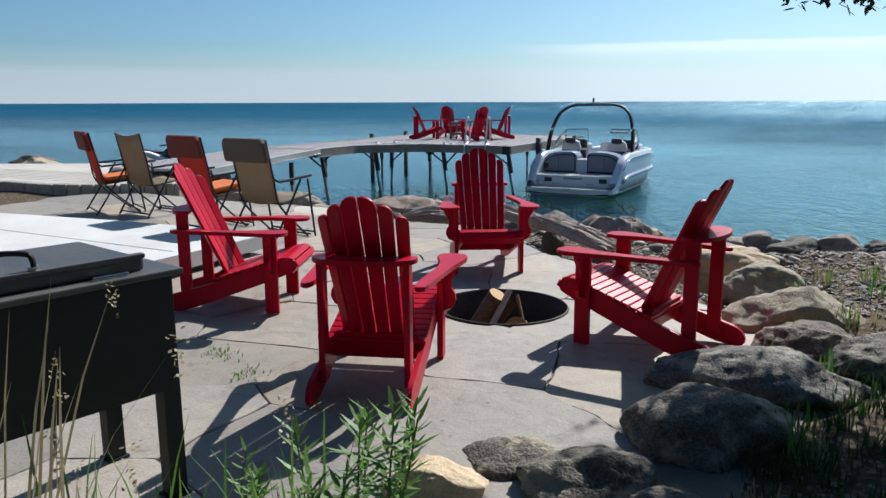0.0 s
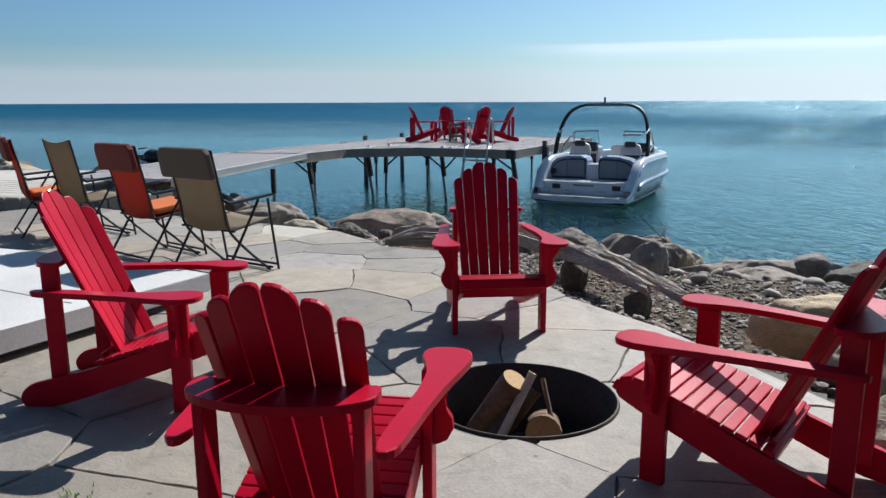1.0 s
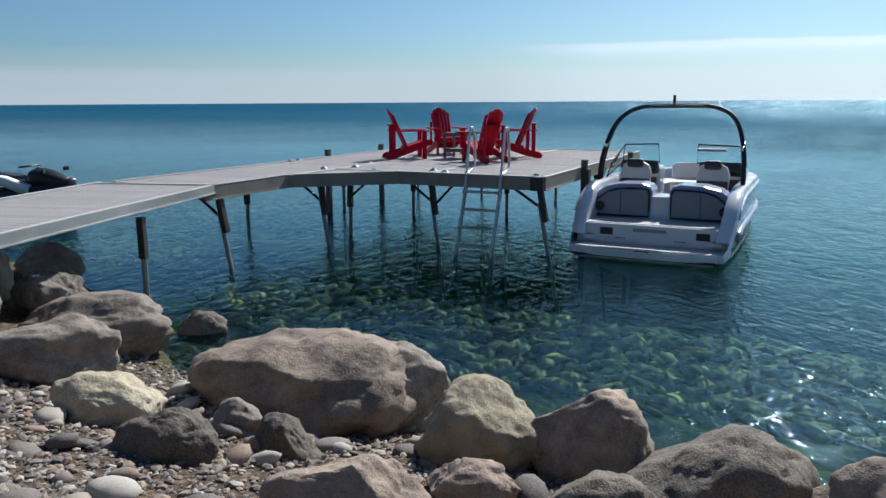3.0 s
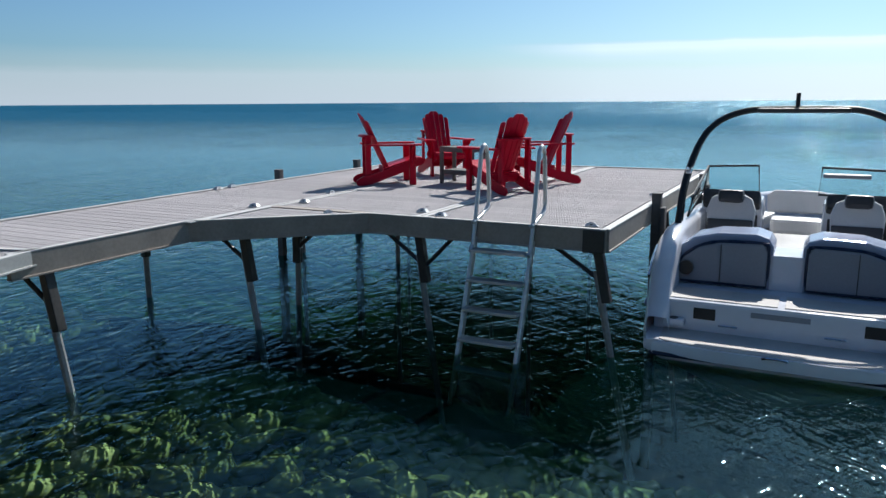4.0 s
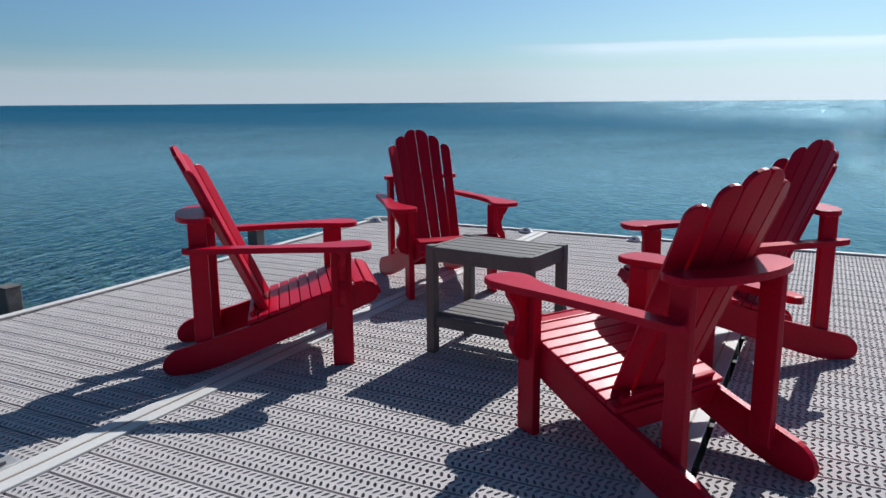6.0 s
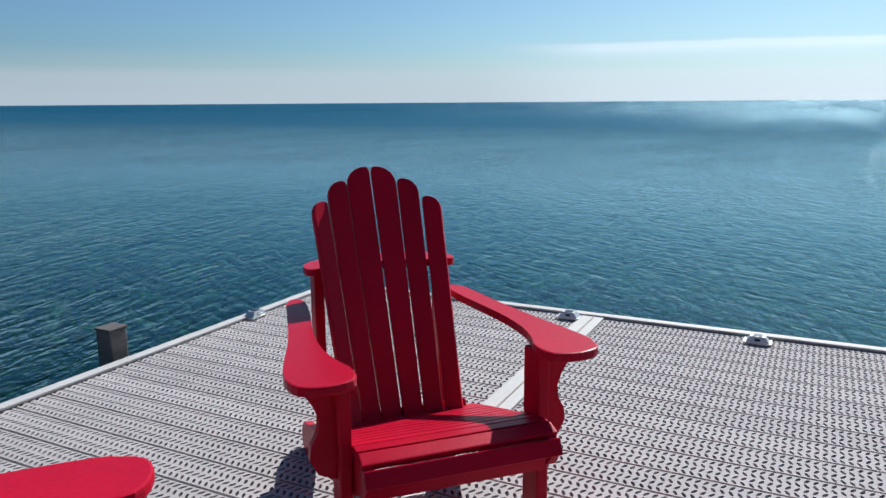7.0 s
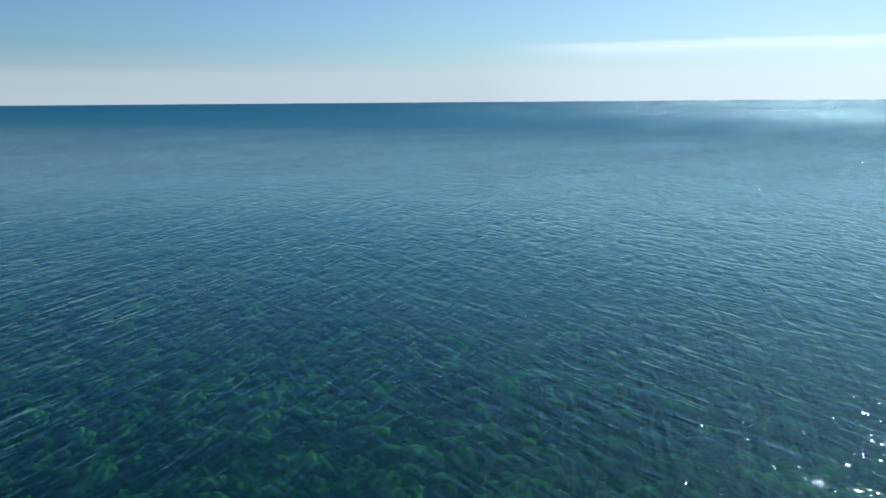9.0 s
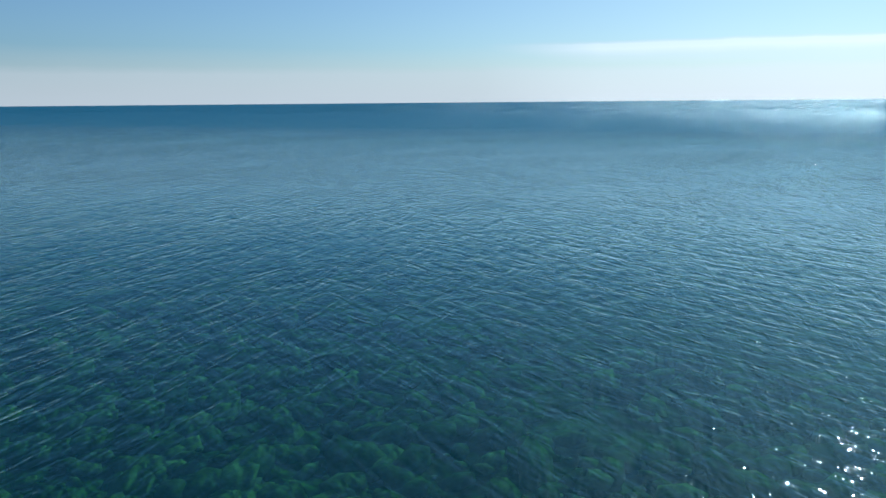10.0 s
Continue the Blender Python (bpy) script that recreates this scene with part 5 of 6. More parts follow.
# ---- pebbles ----
def pebbles(name, n, place, size, label, seed, detail=1, material=PEBBLE, flat=1.0, broken=False):
    """Many small stones as one mesh, each a squashed and turned low ball."""
    rng = random.Random(seed)
    src = bmesh.new()
    bmesh.ops.create_icosphere(src, subdivisions=detail, radius=1.0)
    base_v = np.array([v.co[:] for v in src.verts])
    base_f = np.array([[v.index for v in f.verts] for f in src.faces])
    src.free()
    vs, fs = [], []
    made = 0
    while made < n:
        x, y = place(rng)
        if x is None:
            continue
        s = size(rng)
        a = rng.uniform(0, 6.283)
        k = np.array([s * rng.uniform(0.8, 1.3), s * rng.uniform(0.6, 1.0), s * flat * rng.uniform(0.35, 0.6)])
        p = base_v * k * (1 + 0.18 * np.array([noise.noise((q[0] * 1.5 + made, q[1] * 1.5, q[2] * 1.5)) for q in base_v])[:, None])
        c, d = math.cos(a), math.sin(a)
        tilt = rng.uniform(-0.5, 0.5)
        q = np.stack([p[:, 0] * c - p[:, 1] * d, p[:, 0] * d + p[:, 1] * c, p[:, 2] + p[:, 0] * tilt], 1)
        q += np.array([x, y, ground_height(x, y) + s * rng.uniform(0.1, 0.4)])
        fs.append(base_f + len(base_v) * made)
        vs.append(q)
        made += 1
    me = bpy.data.meshes.new(name)
    me.from_pydata(np.concatenate(vs).tolist(), [], np.concatenate(fs).tolist())
    for p in me.polygons:
        p.use_smooth = not broken
    me.materials.append(material)
    return tagged(new(name, me), label, "pebbles", kind="stuff")


def on_beach(rng):
    x = rng.uniform(-7.5, 3.6)
    edge = patio_edge(x) + 0.01 if x < 2.2 else 2.0
    y = edge + (8.3 - edge) * rng.random() ** 1.35
    return x, y


pebbles("pebbles", 36000, on_beach, lambda r: 0.009 + 0.03 * r.random() ** 2.8, "mixed grey and brown pebbles between patio and boulders", 3, broken=True)
pebbles("cobbles", 210, lambda r: (r.uniform(-7, 3.4), r.uniform(5.4, 8.0)), lambda r: 0.05 + 0.07 * r.random() ** 1.6, "larger rounded cobbles among the boulders", 5, 2)

def on_bed(rng):
    x, y = rng.uniform(-14, 3), rng.uniform(9.0, 13.9)
    return (x, y) if ground_height(x, y) < -0.22 else (None, None)


pebbles("lake_bed_stones", 7500, on_bed, lambda r: 0.03 + 0.2 * r.random() ** 3.2, "green algae-covered stones on the lake bed", 6, 1, BED_STONE, 0.55)
pebbles("lake_bed_stones", 4200, lambda r: (r.uniform(-30, -7), r.uniform(26.5, 42)), lambda r: 0.06 + 0.42 * r.random() ** 2.2, "green algae-covered stones on the deeper lake bed", 7, 1, BED_STONE, 0.7)


# ---- driftwood ----
def driftwood(points, widths, label, seed, flat=0.7):
    """A split, weathered trunk: ridged round its girth, grooved along its length, with ragged ends."""
    path = arc(points, 16)
    rad = [p.x for p in arc([(w, 0, 0) for w in widths], 16)]
    bm = bmesh.new()
    segs, rings, run = 64, [], 0.0
    for i, p in enumerate(path):
        a, b = path[max(i - 1, 0)], path[min(i + 1, len(path) - 1)]
        run += (p - a).length
        d = (b - a).normalized()
        u = d.cross(Vector((0, 0, 1))).normalized()
        w = u.cross(d).normalized()
        ring = []
        for k in range(segs):
            ang = 2 * math.pi * k / segs
            ca, sa = math.cos(ang), math.sin(ang)
            split = 1 - abs(noise.noise((ca * 3.4 + seed, sa * 3.4, run * 0.5))) * 2
            splinter = 1 - abs(noise.noise((ca * 9 + seed, sa * 9, run * 1.6))) * 2
            r = rad[i] * (0.8 + 0.35 * noise.noise((ca * 1.5, sa * 1.5, run * 1.4 + seed)) + 0.32 * (split - 0.6) + 0.16 * (splinter - 0.6) + 0.12 * noise.noise((ca * 9, sa * 9, run * 9)))
            end = min(i, len(path) - 1 - i)
            slip = 0.16 * noise.noise((ca * 3, sa * 3, seed)) * max(0.0, 1 - end / 3)
            ring.append(bm.verts.new(p + (u * math.cos(ang) + w * flat * math.sin(ang)) * r + d * slip))
        rings.append(ring)
    for a, b in zip(rings, rings[1:]):
        for k in range(segs):
            bm.faces.new((a[k], a[(k + 1) % segs], b[(k + 1) % segs], b[k]))
    bm.faces.new(rings[0][::-1])
    bm.faces.new(rings[-1])
    ob = finish("driftwood_log", bm, DRIFT, None)
    return tagged(ob, label, "driftwood", "driftwood beside the patio")


driftwood([(-1.99, 5.3, 0.87), (-1.62, 5.4, 0.94), (-1.1, 5.18, 0.955), (-0.6, 4.83, 0.935), (-0.1, 4.43, 0.905), (0.41, 3.98, 0.84)], [0.075, 0.11, 0.115, 0.11, 0.1, 0.06], "long silvered driftwood trunk lying along the patio edge", 1.0, 0.85)
driftwood([(-0.92, 5.75, 0.76), (-0.49, 5.3, 0.82), (-0.05, 4.8, 0.86), (0.45, 4.15, 0.87), (0.85, 3.6, 0.84)], [0.05, 0.08, 0.09, 0.08, 0.055], "split grey driftwood beam beside the trunk", 4.0, 0.8)
driftwood([(-2.52, 4.86, 0.84), (-2.2, 4.97, 0.89), (-1.9, 5.03, 0.9), (-1.6, 5.1, 0.87)], [0.07, 0.14, 0.145, 0.1], "short weathered driftwood slab propped on the pebbles", 8.0, 0.75)


# ---- motor boat ----
def lerp_table(table, v):
    return float(np.interp(v, [a for a, _ in table], [b for _, b in table]))


GUN_Z = ((-0.2, 0.17), (-0.05, 0.2), (0.12, 0.3), (0.28, 0.46), (0.45, 0.64), (0.65, 0.8), (0.9, 0.92), (1.3, 0.98), (3, 0.98), (4, 0.94), (5, 0.9), (6.5, 0.88))
GUN_X = ((-0.2, 1.12), (0, 1.17), (0.5, 1.23), (1.5, 1.25), (3.6, 1.25), (4.5, 1.15), (5.4, 0.88), (6.1, 0.5), (6.5, 0.05))


def boat():
    t = thing("motor_boat", pose(-3.37, 14.85, 0), "white and blue-grey bowrider motor boat with a black tower arch", "boat")
    ys = [-0.2, -0.1, 0.0, 0.1, 0.2, 0.3, 0.4, 0.52, 0.65, 0.8, 0.95, 1.1, 1.3, 1.6, 2.0, 2.6, 3.2, 3.8, 4.4, 4.9, 5.4, 5.8, 6.1, 6.35, 6.5]
    bm = bmesh.new()
    rows = []
    for y in ys:
        g, s = lerp_table(GUN_X, y), lerp_table(GUN_Z, y)
        k = -0.32 + max(0, y - 4.2) ** 2 * 0.2
        k = min(k, s - 0.15)
        chine = min(0.02 + max(0, y - 3.5) * 0.12, s - 0.06)
        half = [(0.0, k), (g * 0.5, k + (chine - k) * 0.5), (g * 0.9, chine), (g * 0.985, chine + (s - chine) * 0.45), (g, s - 0.05), (g - 0.02, s)]
        ring = [(-x, z) for x, z in half[::-1]] + half[1:]
        rows.append([bm.verts.new((x, y, z)) for x, z in ring])
    for a, b in zip(rows, rows[1:]):
        for i in range(len(a) - 1):
            bm.faces.new((a[i], a[i + 1], b[i + 1], b[i]))
    bm.faces.new(rows[0])
    part("hull", bm, GEL, t, "glossy white hull", True)
    # gunwale cap and inner liner
    for s in (-1, 1):
        bm = bmesh.new()
        prev = None
        for y in [v for v in ys if v >= 0.1]:
            g, z = lerp_table(GUN_X, y), lerp_table(GUN_Z, y)
            w = min(0.2, g * 0.6)
            pts = [(g - 0.02, z), (g - 0.05, z + 0.02), (g - w, z + 0.015), (g - w - 0.02, z - 0.03), (max(0.02, g - w - 0.03), min(0.36, z - 0.12))]
            row = [bm.verts.new((s * x, y, zz)) for x, zz in pts]
            if prev:
                for i in range(len(row) - 1):
                    bm.faces.new((prev[i], prev[i + 1], row[i + 1], row[i]))
            prev = row
        part("gunwale", bm, GEL, t, "", True)
        rub = [(s * (lerp_table(GUN_X, y) + 0.012), y, lerp_table(GUN_Z, y) - 0.09) for y in ys if y >= 0.5]
        part("rub_rail", tubed(rub, 0.02, 6), CHROME, t)
        stripe = [(s * (lerp_table(GUN_X, y) * 0.985 + 0.012), y, 0.06 + (lerp_table(GUN_Z, y) - 0.06) * 0.4) for y in ys if 0.5 <= y <= 5.8]
        part("hull_stripe", tubed(stripe, [0.055] * len(stripe), 6, ), GEL_BLUE, t, "blue-grey hull stripe", True)
        part("boot_line", tubed([(s * (lerp_table(GUN_X, y) * 0.93 + 0.012), y, 0.05) for y in ys if y <= 5.0], 0.022, 6), NAVY, t)
    part("transom_line", tubed([(-1.04, -0.212, 0.05), (1.04, -0.212, 0.05)], 0.022, 6), NAVY, t)
    floor = [(-1.0, 1.2), (1.0, 1.2), (1.0, 3.8), (0.85, 4.8), (0.4, 5.8), (-0.4, 5.8), (-0.85, 4.8), (-1.0, 3.8)]
    part("cockpit_floor", slab(bmesh.new(), floor, 0.3, 0.36), VINYL_DARK, t, "dark cockpit carpet")
    # stern: swim platform, upper step, rear lounge
    low = [(-1.14, -0.12), (-1.05, -0.2), (-0.5, -0.27), (0.5, -0.27), (1.05, -0.2), (1.14, -0.12), (1.17, 0.4), (-1.17, 0.4)]
    part("swim_platform", slab(bmesh.new(), low, 0.05, 0.16, None, 0.02), GEL, t)
    part("platform_mat", slab(bmesh.new(), [(x * 0.88, 0.0 + y * 0.88) for x, y in low], 0.16, 0.168), TEAK, t, "pale grey ribbed deck mat")
    part("upper_step", boxed((2.26, 0.86, 0.34), (0, 0.7, 0.29), (0, 0, 0), 0.03), GEL, t)
    for x in (-0.53, 0.53):
        part("step_mat", boxed((1.0, 0.44, 0.008), (x, 0.54, 0.465), (0, 0, 0), 0.003), TEAK, t, "pale grey ribbed deck mat")
    part("nameplate_panel", boxed((0.5, 0.012, 0.05), (0.0, 0.266, 0.38), (0, 0, 0), 0.004), VINYL_GREY, t, "plain grey badge strip on the transom")
    for x, w in ((-0.66, 0.2), (0.78, 0.2)):
        part("hatch", boxed((w, 0.012, 0.11), (x, 0.267, 0.34), (0, 0, 0), 0.006), BLACK_PLASTIC, t)
    for x in (-0.93, 0.96):
        shelf = part("cup_shelf", boxed((0.2, 0.12, 0.07), (x, 0.23, 0.25), (0, 0, 0), 0.02), GEL, t)
        part("cup_ring", tubed([(x, 0.22, 0.284), (x, 0.22, 0.29)], 0.04, 14), BLACK_PLASTIC, shelf, "dark cup holder")
        part("grab_handle", tubed(arc([(x * 0.55, 0.262, 0.24), (x * 0.55, 0.235, 0.25), (x * 0.4, 0.235, 0.25), (x * 0.4, 0.262, 0.24)], 4), 0.008, 6), CHROME, t)
        part("speaker", tubed([(x * 1.02, 0.93, 0.64), (x * 1.02, 0.9, 0.64)], 0.075, 16), BLACK_PLASTIC, t)
    part("tow_cleat", tubed(arc([(-0.1, -0.27, 0.15), (-0.05, -0.3, 0.17), (0.05, -0.3, 0.17), (0.1, -0.27, 0.15)], 4), 0.012, 6), CHROME, t)
    xz = Matrix(((1, 0, 0, 0), (0, 0, 1, 0), (0, 1, 0, 0), (0, 0, 0, 1)))
    shell = [(0.13, 0.44), (0.13, 0.9), (0.18, 0.98), (0.3, 1.02), (0.66, 1.01), (0.9, 0.95), (1.06, 0.83), (1.16, 0.62), (1.19, 0.44)]
    pad = [(0.18, 0.5), (0.18, 0.86), (0.23, 0.93), (0.64, 0.92), (0.84, 0.86), (0.99, 0.74), (1.06, 0.58), (1.05, 0.5)]
    for s in (-1, 1):
        part("lounge_shell", slab(bmesh.new(), shell if s > 0 else mirror(shell), 1.02, 1.5, xz, 0.03), GEL_BLUE, t, "blue-grey moulded lounge back")
        part("lounge_pad", slab(bmesh.new(), pad if s > 0 else mirror(pad), 0.955, 1.03, xz, 0.025), VINYL_GREY, t, "grey lounge cushion with dark piping")
        rim = [(s * x, 0.985, z) for x, z in pad]
        part("pad_piping", tube(bmesh.new(), arc(rim + [rim[0]], 3)[:-1], 0.022, 6, True), NAVY, t)
        part("pad_seam", boxed((0.008, 0.01, 0.4), (s * 0.62, 0.952, 0.7), (0, 0, 0), 0), VINYL_DARK, t)
    part("centre_step", boxed((0.32, 0.5, 0.38), (0, 1.26, 0.63), (0, 0, 0), 0.03), GEL, t)
    part("rear_sunpad", boxed((1.9, 0.5, 0.12), (0, 1.75, 0.62), (0, 0, 0), 0.04), VINYL_DARK, t, "dark rear bench cushion")
    # helm and companion seats
    for x in (-0.68, 0.62):
        part("seat_base", boxed((0.5, 0.45, 0.5), (x, 2.42, 0.58), (0, 0, 0), 0.05), VINYL_DARK, t, "dark bucket seat base")
        part("seat_back", slab(bmesh.new(), [(-0.25, 0.0), (0.25, 0.0), (0.27, 0.28), (0.22, 0.42), (0.12, 0.47), (-0.12, 0.47), (-0.22, 0.42), (-0.27, 0.28)], -0.06, 0.06, pose(x, 2.25, 0.8, 90 - 8, 0, 0), 0.03), VINYL, t, "off-white bucket seat back")
        part("seat_back_cover", boxed((0.5, 0.03, 0.2), (x, 2.185, 0.88), (-8, 0, 0), 0.012), VINYL_DARK, t, "dark lower seat back")
        part("headrest", boxed((0.28, 0.15, 0.15), (x, 2.2, 1.25), (-8, 0, 0), 0.05), VINYL_DARK, t, "dark headrest")
    for x, w in ((-0.74, 0.72), (0.68, 0.8)):
        part("console", boxed((w, 0.5, 0.78), (x, 3.15, 0.75), (0, 0, 0), 0.06), GEL, t)
        part("dash", boxed((w * 0.94, 0.26, 0.2), (x, 2.9, 1.12), (-30, 0, 0), 0.06), VINYL_DARK, t, "black moulded dashboard")
        part("console_front", boxed((w * 0.86, 0.03, 0.5), (x, 2.885, 0.7), (0, 0, 0), 0.01), VINYL_DARK, t, "dark console lining")
    wheel = [(0.56 + 0.17 * math.cos(a), 2.74 + 0.06 * math.sin(a), 1.04 + 0.16 * math.sin(a)) for a in [k * math.pi / 8 for k in range(16)]]
    part("steering_wheel", tube(bmesh.new(), wheel, 0.014, 6, True), BLACK_PLASTIC, t)
    part("bow_seat", boxed((0.62, 0.5, 0.2), (-0.02, 3.95, 0.7), (0, 0, 0), 0.05), VINYL, t, "white bow lounge cushion")
    part("bow_backrest", slab(bmesh.new(), [(-0.38, 0.0), (0.38, 0.0), (0.4, 0.24), (0.3, 0.31), (-0.3, 0.31), (-0.4, 0.24)], -0.05, 0.05, pose(-0.02, 4.35, 0.8, 80, 0, 0), 0.03), VINYL, t)
    for s in (-1, 1):
        part("bow_cushion", boxed((0.36, 1.3, 0.14), (s * 0.62, 4.3, 0.66), (0, 0, s * 12), 0.04), VINYL, t)
    # windscreen: two front panes and two wings, in dark frames
    for corners in ([(-1.1, 3.0, 1.2), (-0.45, 3.2, 1.2), (-0.47, 3.1, 1.54), (-1.04, 2.92, 1.53)], [(0.22, 3.2, 1.2), (1.04, 3.0, 1.2), (0.98, 2.92, 1.53), (0.24, 3.1, 1.54)],
                    [(-1.12, 2.0, 1.02), (-1.1, 3.0, 1.2), (-1.04, 2.92, 1.53), (-1.1, 2.2, 1.24)], [(1.1, 2.0, 1.02), (1.04, 3.0, 1.2), (0.98, 2.92, 1.53), (1.08, 2.2, 1.24)]):
        bm = bmesh.new()
        nrm = (Vector(corners[1]) - Vector(corners[0])).cross(Vector(corners[3]) - Vector(corners[0])).normalized() * 0.004
        v0 = [bm.verts.new(Vector(c) - nrm) for c in corners]
        v1 = [bm.verts.new(Vector(c) + nrm) for c in corners]
        bm.faces.new(v0[::-1])
        bm.faces.new(v1)
        for i in range(4):
            bm.faces.new((v0[i], v0[(i + 1) % 4], v1[(i + 1) % 4], v1[i]))
        pane = part("windscreen_pane", bm, GLASS, t, "clear windscreen pane")
        pane.visible_shadow = False
        part("pane_frame", tube(bmesh.new(), corners, 0.016, 6, True), BLACK, pane, "dark pane frame")
    part("sun_visor", boxed((0.5, 0.12, 0.05), (0.5, 2.9, 1.46), (0, 0, 0), 0.02), VINYL_GREY, t)
    # tower arch
    for dy, r in ((0.0, 0.036), (0.12, 0.028)):
        side = [(-1.16, 1.55 + dy * 1.4, 0.9), (-1.14, 1.72 + dy * 1.3, 1.4), (-1.03, 1.93 + dy, 1.86), (-0.86, 2.08 + dy, 2.1), (-0.6, 2.15 + dy, 2.215), (-0.3, 2.16 + dy, 2.24)]
        arch = arc(side + [(-x, y, z) for x, y, z in side[::-1]], 5)
        part("tower_arch", tubed(arch, r, 10), BLACK, t, "black tubular tower arch", True)
    part("arch_panel", boxed((0.92, 0.26, 0.055), (0, 2.2, 2.225), (0, 0, 0), 0.02), VINYL_DARK, t)
    part("mast_light", boxed((0.045, 0.045, 0.17), (-0.06, 2.16, 2.33), (0, 0, 0), 0.008), BLACK, t)
    for s in (-1, 1):
        part("arch_clamp", boxed((0.06, 0.24, 0.06), (s * 1.1, 1.83, 1.6), (20, 0, 0), 0.01), CHROME, t)
    return t


boat()


def rope(points, label, r=0.009):
    ob = finish("mooring_rope", tubed(arc(points, 8), r, 6), BLACK_PLASTIC, None, "", True)
    tagged(ob, label, "rope", "mooring ropes")


rope([(-4.72, 16.27, 1.02), (-4.62, 16.2, 0.9), (-4.52, 16.15, 0.96)], "dark mooring rope from post to boat")
rope([(-4.7, 19.5, 1.05), (-4.6, 19.0, 0.92), (-4.45, 18.6, 1.0)], "dark mooring rope from post to boat")


def fender(y, z):
    t = thing("boat_fender", pose(-4.62, y, z), "black rubber fender hanging between boat and dock", "fender", "fenders along the boat")
    prof = [(0.03, 0.0), (0.075, 0.05), (0.08, 0.3), (0.075, 0.5), (0.03, 0.56)]
    part("body", tubed([(0, 0, b) for a, b in prof], [a for a, b in prof], 12), BLACK_PLASTIC, t, "", True)
    part("lanyard", tubed([(0, 0, 0.55), (0.06, 0, 0.85)], 0.007, 6), BLACK_PLASTIC, t)


fender(17.0, 0.3)
fender(18.2, 0.35)


# ---- personal watercraft ----
def loft(rows):
    """A closed skin over ribs of equal count."""
    bm = bmesh.new()
    ribs = [[bm.verts.new(p) for p in row] for row in rows]
    n = len(ribs[0])
    for a, b in zip(ribs, ribs[1:]):
        for i in range(n):
            bm.faces.new((a[i], a[(i + 1) % n], b[(i + 1) % n], b[i]))
    bm.faces.new(ribs[0][::-1])
    bm.faces.new(ribs[-1])
    bmesh.ops.recalc_face_normals(bm, faces=bm.faces)
    return bm


def watercraft():
    t = thing("jet_ski", pose(-17.3, 14.75, -0.06, 0, 0, -70), "black and white personal watercraft afloat beyond the dock", "jet ski")
    rows = []
    for y, w, z0, z1 in ((-0.95, 0.44, 0.0, 0.4), (-0.7, 0.5, -0.1, 0.44), (-0.2, 0.54, -0.12, 0.5), (0.4, 0.52, -0.1, 0.58), (0.75, 0.38, -0.02, 0.66), (1.0, 0.18, 0.15, 0.7), (1.1, 0.04, 0.35, 0.68)):
        rows.append([(x, y, z) for x, z in ((0, z0), (w * 0.7, z0 + 0.08), (w, z0 + (z1 - z0) * 0.55), (w * 0.85, z1), (0, z1 + 0.05), (-w * 0.85, z1), (-w, z0 + (z1 - z0) * 0.55), (-w * 0.7, z0 + 0.08))])
    part("hull", loft(rows), BLACK_PLASTIC, t, "black hull", True)
    rows = [[(x, y, zz) for x, zz in ((w, z - 0.35), (w * 0.85, z - 0.08), (0, z), (-w * 0.85, z - 0.08), (-w, z - 0.35))] for y, w, z in ((0.05, 0.26, 0.86), (0.2, 0.36, 0.98), (0.55, 0.34, 0.93), (0.85, 0.24, 0.8), (1.05, 0.08, 0.72))]
    part("front_cowl", loft(rows), BLACK_PLASTIC, t, "dark front cowl", True)
    rows = [[(x, y, zz) for x, zz in ((w, z - 0.2), (w * 0.7, z), (-w * 0.7, z), (-w, z - 0.2))] for y, w, z in ((-0.95, 0.12, 0.72), (-0.75, 0.2, 0.86), (-0.35, 0.2, 0.78), (0.0, 0.17, 0.8), (0.1, 0.13, 0.9))]
    part("seat", loft(rows), VINYL_DARK, t, "black saddle seat", True)
    for s in (-1, 1):
        rows = [[(s * x, y, zz) for x, zz in ((w + 0.03, z - 0.16), (w + 0.02, z + 0.02), (w - 0.16, z + 0.06), (w - 0.14, z - 0.12))] for y, w, z in ((-0.95, 0.36, 0.66), (-0.75, 0.42, 0.78), (-0.35, 0.44, 0.74), (0.0, 0.48, 0.62), (0.25, 0.5, 0.56))]
        part("side_panel", loft(rows), WHITE_PAINT, t, "white moulded side panel", True)
        part("mirror", boxed((0.14, 0.05, 0.1), (s * 0.42, 0.62, 0.92), (0, 0, s * 20), 0.02), BLACK, t)
        part("footwell", boxed((0.1, 0.9, 0.03), (s * 0.4, -0.35, 0.54), (0, 0, 0), 0.01), BLACK_PLASTIC, t)
    part("handlebar", tubed(arc([(-0.36, 0.0, 1.0), (-0.15, 0.14, 1.02), (0.15, 0.14, 1.02), (0.36, 0.0, 1.0)], 4), 0.025, 6), BLACK, t)
    part("rear_platform", boxed((0.84, 0.7, 0.16), (0, -1.25, 0.22), (0, 0, 0), 0.05), BLACK_PLASTIC, t, "black boarding platform")


watercraft()


